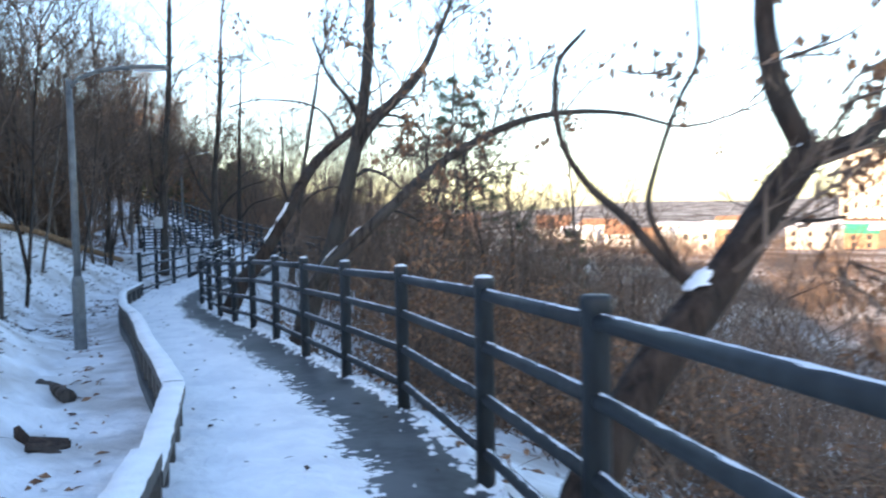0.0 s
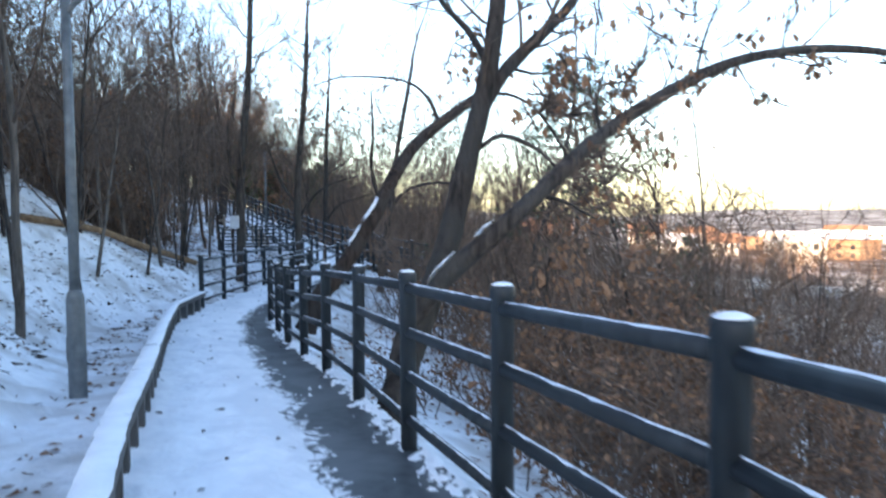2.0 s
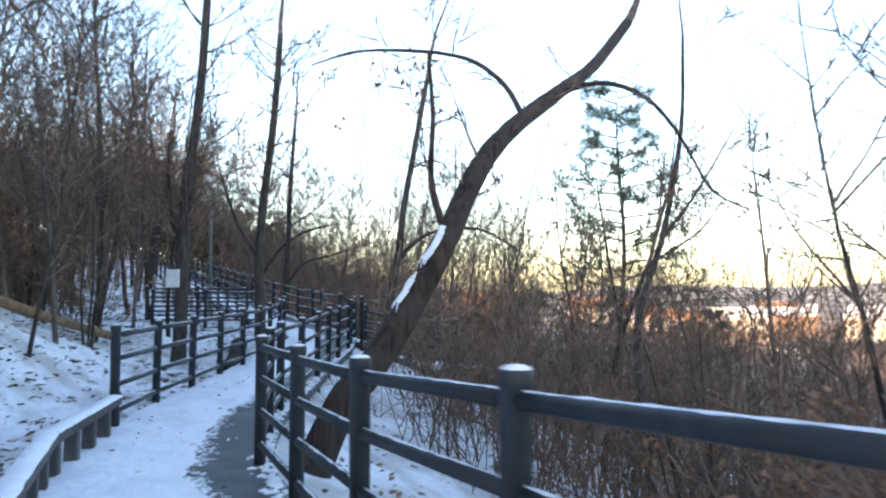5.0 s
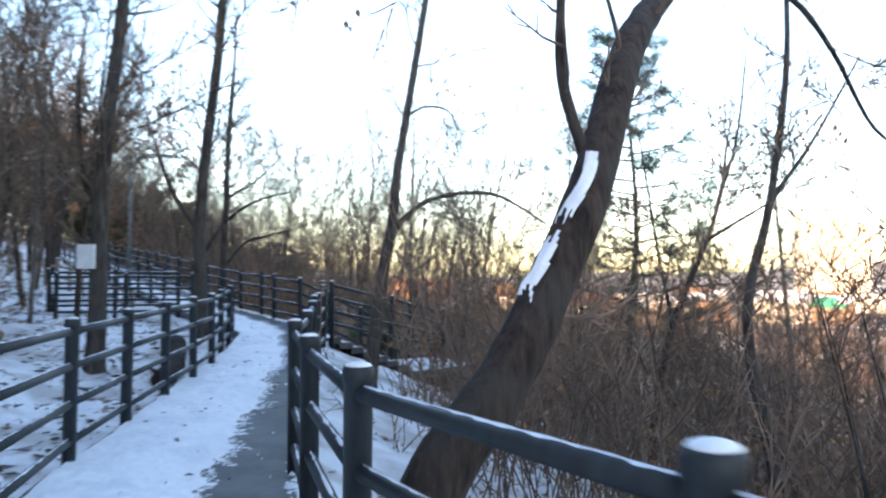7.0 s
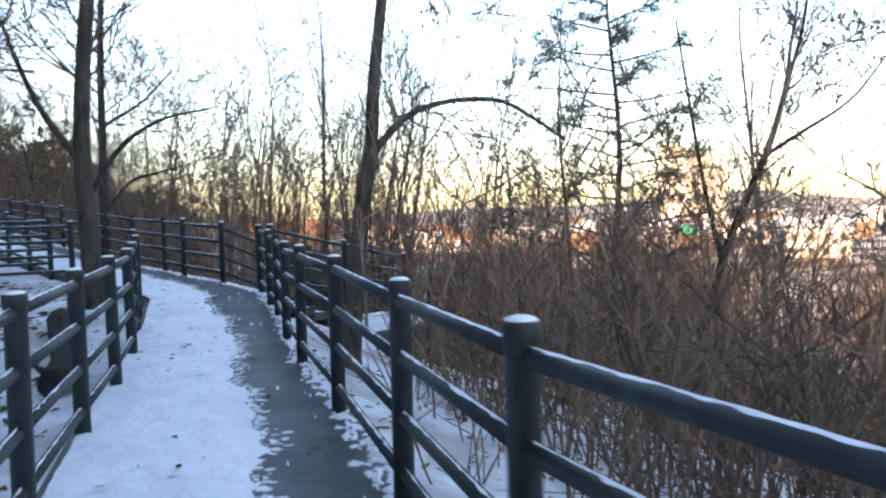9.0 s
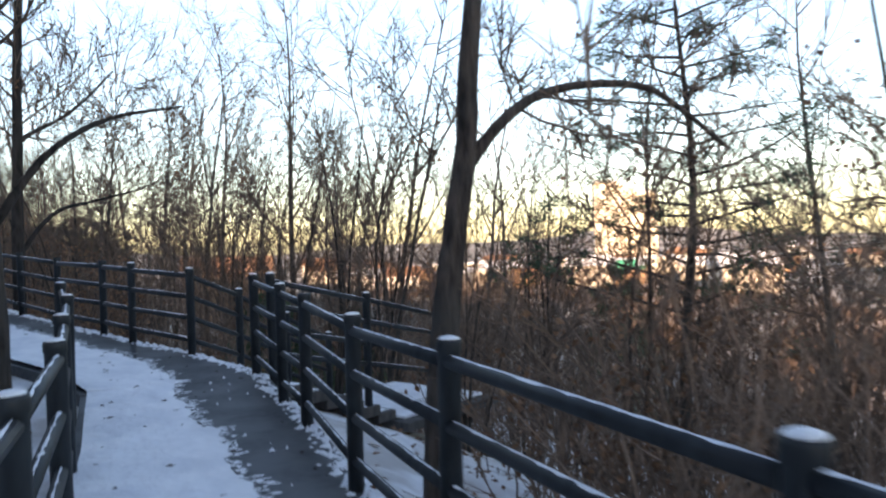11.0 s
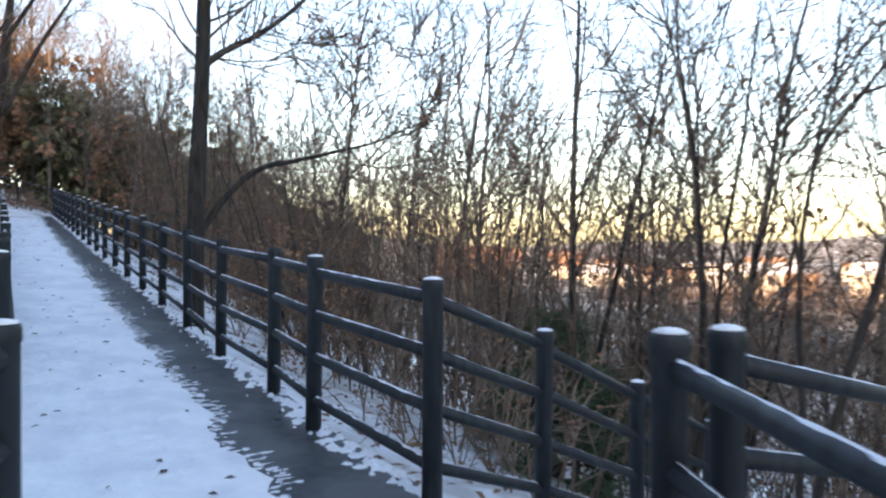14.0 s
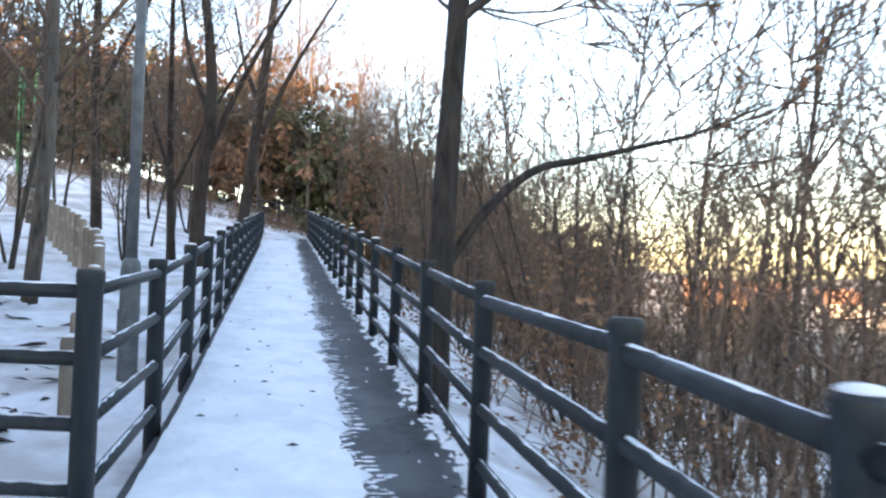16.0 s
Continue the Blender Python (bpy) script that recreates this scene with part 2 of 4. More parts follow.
def ground_z(x, y):
    """The height of the land: a snowy bank up the left, a steep fall to a valley on the right, and behind, out of view,
    a ridge added to shade the walk.
    """
    x, y = np.atleast_1d(np.asarray(x, float)), np.atleast_1d(np.asarray(y, float))
    d, s, h = beside(np.stack([x, y], 1))
    steep = 0.85 - 0.73 * smooth(24, 33, s)
    left = np.clip(d - 1.9 - 1.0 * smooth(14, 22, s), 0, None)
    z = h - 0.12 - 0.25 * smooth(13, 20, s) * (1 - smooth(29, 33, s)) * smooth(0.6, 1.2, d)
    z = z + np.where(d > 0, steep * left * 1.0 - 0.82 * steep * np.clip(left - 5.5, 0, None) - 0.15 * steep * np.clip(left - 40, 0, None), 0)
    right = np.clip(-d - 0.75, 0, None)
    fall = 0.42 * right - 0.30 * np.clip(right - 30, 0, None) - 0.12 * np.clip(right - 55, 0, None)
    z = z - np.where(d < 0, fall + 0.1 * smooth(0.5, 1.0, -d), 0)
    far = np.hypot(x + 5, y - 25)
    z = z * (1 - smooth(90, 260, far)) + smooth(90, 260, far) * (-12 + 2.0 * np.sin(x * 0.011 + 1) * np.cos(y * 0.009))
    z = z + smooth(500, 1600, far) * (12 + 14 * np.sin(np.arctan2(y, x) * 7) + 8 * np.sin(np.arctan2(y, x) * 17 + 2))
    # Unseen ridge, added and shaped to keep the low sun off the walk.
    ridge = np.exp(-((y + 52) / 20) ** 2) * (1 - smooth(-14, 8, x)) * smooth(-130, -80, x)
    z = z + (15 + 2.5 * smooth(-16, -46, x)) * ridge
    on = (x + 11.04) * -0.609 + (y - 34.1) * 0.793
    z = z + smooth(14, 32, on) * smooth(-7, 4, d) * (0.5 + 0.09 * np.clip(d, 0, 14) + 1.0 * smooth(24, 36, on)) * (1 - smooth(90, 260, far))
    rough = 0.06 * np.sin(x * 1.7 + 0.6 * y) * np.sin(y * 1.3 - 0.4 * x) + 0.04 * np.sin(x * 4.1 + 1) * np.sin(y * 3.7)
    return z + rough * smooth(0.9, 2.5, np.abs(d))


def gz(x, y):
    return float(ground_z(x, y)[0])


def graded(n, fine, reach):
    """n positions either side of 0, spaced about fine at the middle and reaching out to reach."""
    k = 1.0
    for _ in range(60):
        k *= (reach / (fine / (k / n) * math.sinh(k))) ** 0.2 if k else 1
    u = np.linspace(-1, 1, 2 * n + 1)
    return reach * np.sinh(k * u) / math.sinh(k)


gx, gy = graded(150, 0.38, 2400) - 6, graded(150, 0.38, 2400) + 24
GX, GY = np.meshgrid(gx, gy)
GZ = ground_z(GX.ravel(), GY.ravel())
nx = len(gx)
gfaces = [(j * nx + i, j * nx + i + 1, (j + 1) * nx + i + 1, (j + 1) * nx + i) for j in range(len(gy) - 1) for i in range(nx - 1)]
ground = new("ground", mesh_of("ground", np.stack([GX.ravel(), GY.ravel(), GZ], 1), gfaces, GROUND, True))
gn, gl = GROUND.node_tree.nodes, GROUND.node_tree.links
g_in = gn["Principled BSDF"].inputs["Base Color"]
snow_colour = g_in.links[0].from_socket
g_co = gn.new("ShaderNodeTexCoord")
g_mid = gn.new("ShaderNodeVectorMath")
g_mid.operation = "DISTANCE"
g_mid.inputs[1].default_value = (-12, 26, 0)
gl.new(g_co.outputs["Object"], g_mid.inputs[0])
g_far = gn.new("ShaderNodeMapRange")
g_far.inputs[1].default_value, g_far.inputs[2].default_value = 42, 95
gl.new(g_mid.outputs["Value"], g_far.inputs[0])
g_tex = gn.new("ShaderNodeTexNoise")
g_tex.inputs["Scale"].default_value, g_tex.inputs["Detail"].default_value = 0.06, 10
gl.new(g_co.outputs["Object"], g_tex.inputs["Vector"])
g_land = gn.new("ShaderNodeValToRGB")
g_land.color_ramp.elements[0].position, g_land.color_ramp.elements[1].position = 0.44, 0.6
g_land.color_ramp.elements[0].color, g_land.color_ramp.elements[1].color = (0.11, 0.072, 0.045, 1), (0.55, 0.48, 0.4, 1)
gl.new(g_tex.outputs[0], g_land.inputs[0])
g_mix = gn.new("ShaderNodeMix")
g_mix.data_type = "RGBA"
gl.new(g_far.outputs[0], g_mix.inputs[0])
gl.new(snow_colour, g_mix.inputs[6])
gl.new(g_land.outputs[0], g_mix.inputs[7])
gl.new(g_mix.outputs[2], g_in)
tagged(ground, "snow-covered hillside with leaf litter showing through", "ground", kind="structure")


# ---- deck and snow ----
def ribbon(name, left, right, top, thick, mat):
    v, f = [], []
    for a, b in zip(left, right):
        v += [(a.x, a.y, a.z + top), (b.x, b.y, b.z + top), (a.x, a.y, a.z + top - thick), (b.x, b.y, b.z + top - thick)]
    for i in range(len(left) - 1):
        a, b = 4 * i, 4 * i + 4
        f += [(a, a + 1, b + 1, b), (a + 2, b + 2, b + 3, a + 3), (a, b, b + 2, a + 2), (a + 1, a + 3, b + 3, b + 1)]
    e = 4 * (len(left) - 1)
    f += [(0, 2, 3, 1), (e, e + 1, e + 3, e + 2)]
    return mesh_of(name, v, f, mat)


def fine_line(pts, step=0.08):
    """Points along a polyline, rounded a little at its corners."""
    p = np.array([tuple(q) for q in pts])
    s = np.concatenate([[0], np.cumsum(np.linalg.norm(np.diff(p, axis=0), axis=1))])
    t = np.arange(0, s[-1], step)
    q = np.stack([np.interp(t, s, p[:, k]) for k in range(3)], 1)
    kern = np.hanning(13)
    kern /= kern.sum()
    pad = np.concatenate([np.repeat(q[:1], 6, 0), q, np.repeat(q[-1:], 6, 0)])
    return np.stack([np.convolve(pad[:, k], kern, "valid") for k in range(3)], 1)


FINE_OUT = fine_line([p + (i - p).normalized() * -0.08 for p, i in zip(EDGE, INNER)])
FT = np.gradient(FINE_OUT, axis=0)
FT[:, 2] = 0
FT /= np.linalg.norm(FT, axis=1)[:, None]
FN = np.stack([-FT[:, 1], FT[:, 0], 0 * FT[:, 0]], 1)
deck = new("boardwalk_deck", ribbon("boardwalk_deck", [Vector(p) for p in FINE_OUT + FN * (WIDE + 0.16)], [Vector(p) for p in FINE_OUT], 0.0, 0.14, DECK))
tagged(deck, "wet dark grey boardwalk deck with a cleared strip", "walkway", kind="structure")


def snow_edge(s):
    """How far from the outer edge the snow begins, at s metres along."""
    w = 0.64 + 0.10 * noise.noise((s * 0.55, 3.1, 0)) + 0.10 * noise.noise((s * 2.1, 7.7, 0)) + 0.06 * noise.noise((s * 6.0, 1.3, 0)) + 0.07 * noise.noise((s * 15.0, 5.3, 0))
    return w + 0.30 * max(0, 1 - abs(s - 32.5) / 3.0)


def snow_sheet():
    """The trodden snow on the deck, 2 to 4 cm thick, ragged towards the cleared strip."""
    n = len(FINE_OUT)
    cols = 19
    v, f = [], []
    for i in range(n):
        s = i * 0.08
        ragged = snow_edge(s)
        for j in range(cols):
            u = j / (cols - 1)
            off = ragged + (WIDE + 0.1 - ragged) * u
            p = FINE_OUT[i] + FN[i] * off
            rise = 0.03 * min(1, u * 4) * (1 + 0.5 * noise.noise((p[0] * 3, p[1] * 3, 0))) + 0.018 * noise.noise((p[0] * 7, p[1] * 7, 4)) + 0.012 * noise.noise((p[0] * 13, p[1] * 13, 9)) + 0.03 * max(0, u - 0.75)
            v.append((p[0], p[1], p[2] + max(rise, 0.006) if j else p[2] - 0.01))
    for i in range(n - 1):
        for j in range(cols - 1):
            a = i * cols + j
            f.append((a, a + cols, a + cols + 1, a + 1))
    return mesh_of("snow", v, f, SNOW, True)


tagged(new("snow_layer", snow_sheet()), "trodden white snow lying on the boardwalk deck", "snow", kind="stuff")


def snow_crumbs():
    """Crumbs and a broken ridge of snow along the outer edge of the deck."""
    r = random.Random(3)
    v, f = [], []
    for i in range(0, len(FINE_OUT)):
        for _ in range(4):
            off = abs(r.gauss(0.0, 0.07)) + 0.01 if r.random() < 0.965 else r.uniform(0.1, 0.7)
            p = FINE_OUT[i] + FN[i] * off + FT[i] * r.uniform(-0.06, 0.06)
            a, h = r.uniform(0.015, 0.062) * (1 if off < 0.2 else 0.4), r.uniform(0.008, 0.034)
            b = len(v)
            k = r.uniform(0, 6.28)
            for q in range(5):
                w = a * r.uniform(0.6, 1.3)
                v.append((p[0] + w * math.cos(k + q * 1.257), p[1] + w * math.sin(k + q * 1.257), p[2] - 0.004))
            v.append((p[0] + a * r.uniform(-0.3, 0.3), p[1] + a * r.uniform(-0.3, 0.3), p[2] + h))
            f += [(b + q, b + (q + 1) % 5, b + 5) for q in range(5)]
    return mesh_of("snow_crumbs", v, f, SNOW, True)


tagged(new("snow_crumbs", snow_crumbs()), "crumbly snow left along the deck edge", "snow", kind="stuff")


def slush():
    """Thin flakes of snow drawn out across the deck, thinning from the ragged edge into the cleared strip."""
    r = random.Random(5)
    v, f = [], []
    for i in range(len(FINE_OUT)):
        edge = snow_edge(i * 0.08)
        for _ in range(4):
            off = edge - abs(r.gauss(0, 0.055)) + 0.03
            if off < 0.1:
                continue
            p = Vector(FINE_OUT[i] + FT[i] * r.uniform(-0.04, 0.04) + FN[i] * off)
            L, W = r.uniform(0.012, 0.05), r.uniform(0.008, 0.026)
            n, t = Vector(FN[i]), Vector(FT[i])
            b = len(v)
            ring = [n * L, n * L * 0.3 + t * W, n * -L * 0.5 + t * W * 0.7, n * -L, n * -L * 0.3 - t * W, n * L * 0.5 - t * W]
            v += [p + q * r.uniform(0.7, 1.2) + Vector((0, 0, 0.0015)) for q in ring]
            v.append(p + Vector((0, 0, 0.005)))
            f += [(b + q, b + (q + 1) % 6, b + 6) for q in range(6)]
    return mesh_of("slush", v, f, SNOW, True)


tagged(new("slush", slush()), "thin streaks of slush beside the cleared strip", "snow", kind="stuff")


# ---- railings ----
def lathe(profile, sides=14):
    v, f = [], []
    for z, r in profile:
        v += [(r * math.cos(2 * math.pi * j / sides), r * math.sin(2 * math.pi * j / sides), z) for j in range(sides)]
    for i in range(len(profile) - 1):
        for j in range(sides):
            j2 = (j + 1) % sides
            f.append((i * sides + j, i * sides + j2, (i + 1) * sides + j2, (i + 1) * sides + j))
    f.append(tuple(range(sides))[::-1])
    f.append(tuple((len(profile) - 1) * sides + j for j in range(sides)))
    return v, f


POST_ME = mesh_of("post", *lathe([(-0.35, 0.051), (1.04, 0.051), (1.046, 0.056), (1.085, 0.056), (1.1, 0.051)]), RAIL, True)
CAP_ME = mesh_of("snow_cap", *lathe([(1.098, 0.049), (1.106, 0.044), (1.112, 0.028), (1.115, 0.008)], 12), SNOW, True)
HEIGHTS = (1.005, 0.735, 0.46, 0.185)


def rail_mesh(a, b, r=0.031):
    n = 10
    v, f = tubes([([tuple(a), tuple((a + b) / 2), tuple(b)], [r] * 3, n)])
    return mesh_of("rail", v, f, RAIL, True)


def frost_mesh(a, b, seed, r=0.031):
    """A thin broken crust of snow along the top of a rail."""
    rr = random.Random(seed)
    d = b - a
    t = Vector((d.x, d.y, 0)).normalized()
    s = Vector((-t.y, t.x, 0))
    n = max(4, int(d.length / 0.06))
    v, f = [], []
    for i in range(n + 1):
        p = a + d * (i / n)
        h = r + 0.001 + 0.004 * rr.random()
        w = 0.005 + 0.012 * rr.random()
        v += [p - s * w + Vector((0, 0, r * 0.8)), p + Vector((0, 0, h)), p + s * w + Vector((0, 0, r * 0.8))]
    for i in range(n):
        k = 3 * i
        f += [(k, k + 1, k + 4, k + 3), (k + 1, k + 2, k + 5, k + 4)]
    return mesh_of("frost", v, f, SNOW, True)


def railing(points, label, capped=0.8, heights=HEIGHTS, seed=1, first=True):
    """A post-and-rail fence. points: (x, y, z) at the foot of each post."""
    r = random.Random(seed)
    pts = [Vector(p) for p in points]
    base = root("railing", Matrix.Translation(pts[0]), label, "fence", "boardwalk railings")
    for i, p in enumerate(pts):
        post = None
        if i or first:
            post = part_mesh("post", POST_ME, base, m=Matrix.Translation(p - pts[0]) @ pose(0, 0, 0, r.uniform(-0.6, 0.6), r.uniform(-0.6, 0.6), r.uniform(0, 90)))
        if post and r.random() < capped:
            part_mesh("snow_cap", CAP_ME, post, "small cap of snow")
        if i + 1 < len(pts):
            for h in heights:
                a = p - pts[0] + Vector((0, 0, h + r.uniform(-0.008, 0.008)))
                b = pts[i + 1] - pts[0] + Vector((0, 0, h + r.uniform(-0.008, 0.008)))
                rail = part_mesh("rail", rail_mesh(a, b), base)
                part_mesh("frost", frost_mesh(a, b, r.random()), rail, "thin crust of snow")
    return base


railing(EDGE_A, "dark grey four-rail boardwalk railing dusted with snow", seed=2)
railing(EDGE_B, "dark grey four-rail railing of the straight boardwalk", seed=3)
LEFT_A = [(-6.12, 16.46, 0.19), (-6.6, 18.1, 0.155), (-6.88, 19.57, 0.15), (-7.1, 20.95, 0.16), (-7.32, 22.35, 0.17), (-7.6, 23.8, 0.17), (-7.95, 25.2, 0.19), (-8.35, 26.75, 0.24), (-8.78, 28.2, 0.30)]
railing(LEFT_A, "dark grey four-rail railing on the bank side", seed=4)
LEFT_B = [(-11.31, 31.48, 0.56)] + [(-12.2 + DIR_B.x * 1.55 * k, 32.7 + DIR_B.y * 1.55 * k, 0.6 + 0.113 * k) for k in range(17)]
railing(LEFT_B, "dark grey four-rail railing of the straight boardwalk", seed=5)
ASIDE = Vector((-0.924, -0.38, 0.0))
for corner, n, seed in ((Vector(LEFT_B[0]), 3, 6), (Vector((-10.55, 30.5, 0.46)), 3, 10)):
    railing([tuple(corner + ASIDE * 1.5 * k) for k in range(n)], "dark grey railing beside the snowy side path", seed=seed, first=seed == 10)

# stairs down to the right at the bend
STAIR = Vector((0.77, 0.64, 0)).normalized()
SA, SB = Vector((-6.66, 28.36, 0.31)), Vector((-7.69, 29.74, 0.365))
railing([tuple(SA), (-5.5, 29.33, -0.02), (-4.36, 30.28, -0.35)], "dark grey railing down the snowy steps", seed=7)
railing([tuple(SB), (-7.14, 30.45, 0.04), (-6.5, 31.2, -0.38), (-5.85, 31.95, -0.8)], "dark grey railing down the snowy steps", seed=8, first=False)

# ---- trees ----
def tree_meshes(seed, height, radius, lean=0.06, leafy=0, forks=1, kids=(6, 9), depth=3, bark=BARK, first=0.3, main=None):
    """Trunk mesh, crown mesh and, if leafy, a mesh of dead leaves, for one bare tree standing at the origin."""
    r = random.Random(seed)
    out = []
    for k in range(forks):
        a = r.uniform(0, 6.28)
        tilt = lean if forks == 1 else 0.08 + 0.13 * r.random()
        d = Vector((math.cos(a) * tilt, math.sin(a) * tilt, 1))
        grow(r, (0.05 * k, 0.04 * k, -0.4), d, height * r.uniform(0.85, 1.05), radius * (1 if k == 0 else 0.8), depth, out, 0.22, 0.09 if forks == 1 else 0.12, kids, span=(first, 1.0), spread=(25, 55), shrink=(0.28, 0.42), tip=0.12, main=main)
    trunk = [b[:3] for b in out if b[3] == depth]
    crown = [b[:3] for b in out if b[3] < depth]
    res = [mesh_of("trunk", *tubes([t]), bark, True) for t in trunk] + [mesh_of("crown", *tubes(crown), TWIG, True)]
    if leafy:
        res.append(mesh_of("dead_leaves", *leaves_on(r, out, leafy, 0.11), LEAF))
    return res


def brush_mesh(seed, stems, height, spread, leafy=0, arch=0.16, leaf=0.07):
    """A clump of thin upright stems with forked twigs."""
    r = random.Random(seed)
    out = []
    for _ in range(stems):
        a, q = r.uniform(0, 6.28), spread * math.sqrt(r.random())
        base = (q * math.cos(a), q * math.sin(a), -0.5)
        h = height * r.uniform(0.5, 1.1)
        grow(r, base, (r.gauss(0, arch), r.gauss(0, arch), 1), h, r.uniform(0.009, 0.02), 2, out, 0.22, arch, (3, 4), span=(0.25, 1.0), spread=(18, 48), shrink=(0.3, 0.5), tip=0.3)
    me = mesh_of("brush", *tubes([(p, q, 3) for p, q, s, d in out]), BRUSH)
    lv = mesh_of("dry_leaves", *leaves_on(r, out, leafy, leaf, 0.2, 3), LEAF) if leafy else None
    return me, lv


def plant(name, meshes, x, y, label, category="tree", group="", turn=0.0, scale=1.0, tilt=(0, 0), z=None):
    m = Matrix.Translation((x, y, gz(x, y) if z is None else z)) @ pose(0, 0, 0, tilt[0], tilt[1], turn) @ Matrix.Scale(scale, 4)
    base = root(name, m, label, category, group)
    for me in meshes:
        part_mesh(me.name.split(".")[0], me, base)
    return base


TALL = [tree_meshes(k, h, w, kids=(4, 6), main=(15, 20), first=0.22, bark=m) for k, h, w, m in ((11, 11, 0.085, BARK_GREY), (12, 9.5, 0.065, BARK_GREY), (13, 12, 0.105, BARK_GREY), (14, 8, 0.05, BARK), (15, 10, 0.075, BARK_RED))]
SAPLING = [tree_meshes(21, 6.5, 0.05, forks=3, depth=2, kids=(9, 12), first=0.2), tree_meshes(22, 5.5, 0.04, forks=4, depth=2, kids=(8, 11), first=0.2),
           tree_meshes(23, 7.5, 0.055, forks=2, depth=3, kids=(5, 7), first=0.25), tree_meshes(24, 6.5, 0.045, forks=3, depth=2, kids=(9, 12), leafy=130, first=0.2)]
THICKET = [brush_mesh(31, 24, 3.6, 1.3), brush_mesh(32, 22, 4.4, 1.4), brush_mesh(33, 26, 2.6, 1.2, 220), brush_mesh(34, 20, 5.0, 1.5, 60)]
LEAFY = [brush_mesh(35, 22, 2.7, 1.4, 1100, 0.32, 0.085), brush_mesh(36, 20, 3.3, 1.5, 800, 0.3, 0.08), brush_mesh(37, 26, 2.2, 1.4, 450, 0.36, 0.08)]

spots = []


def clear_of(x, y, gap):
    return all((x - a) ** 2 + (y - b) ** 2 > gap * gap for a, b in spots)


def side_of(x, y):
    d, s, h = beside(np.array([[x, y]]))
    return float(d[0]), float(s[0])


def scatter(count, x0, x1, y0, y1, dmin, dmax, gap, make, seed, tries=40):
    """Places count things at random in a box where the distance left of the walk lies between dmin and dmax."""
    r = random.Random(seed)
    done = 0
    for _ in range(count * tries):
        x, y = r.uniform(x0, x1), r.uniform(y0, y1)
        d, s = side_of(x, y)
        if dmin < d < dmax and clear_of(x, y, gap):
            spots.append((x, y))
            make(r, x, y, d, s)
            done += 1
            if done >= count:
                break


def tall_tree(r, x, y, d, s):
    plant("tree", r.choice(TALL), x, y, "tall thin bare winter tree standing in snow", "tree", "bare woodland trees", r.uniform(0, 360), r.uniform(0.75, 1.15), (r.gauss(0, 3), r.gauss(0, 3)))


def sapling(r, x, y, d, s):
    plant("sapling", r.choice(SAPLING), x, y, "thin many-stemmed bare sapling on the slope", "sapling", "bare saplings", r.uniform(0, 360), r.uniform(0.7, 1.2), (r.gauss(0, 4), r.gauss(0, 4)))


def thicket(r, x, y, d, s):
    me, lv = r.choice(LEAFY if r.random() < (0.65 if d < 0 and s < 22 else 0.55 if d > 0 else 0.2) else THICKET)
    ob = new("brush_thicket", me)
    size = r.uniform(0.8, 1.2) * (0.5 if s < 8 and d < 0 else 0.62 if s < 13 and d < 0 else 0.8 if d > -4.0 and d < 0 else 1.0)
    ob.matrix_basis = Matrix.Translation((x, y, gz(x, y))) @ pose(0, 0, 0, 0, 0, r.uniform(0, 360)) @ Matrix.Diagonal((1.05, 1.05, size, 1))
    tagged(ob, "tangled dry brown brush growing on the slope", "brush", "brush thickets", "stuff")
    if lv:
        part_mesh("dry_leaves", lv, ob)




# ---- trees with a shape of their own ----
def spline(pts, n=5):
    """A smooth line through a few control points."""
    p = [Vector(q) for q in pts]
    p = [p[0] * 2 - p[1]] + p + [p[-1] * 2 - p[-2]]
    res = []
    for i in range(1, len(p) - 2):
        for k in range(n):
            t = k / n
            res.append(0.5 * (2 * p[i] + (p[i + 1] - p[i - 1]) * t + (2 * p[i - 1] - 5 * p[i] + 4 * p[i + 1] - p[i + 2]) * t * t + (3 * p[i] - p[i - 1] - 3 * p[i + 1] + p[i + 2]) * t ** 3))
    return res + [p[-2]]


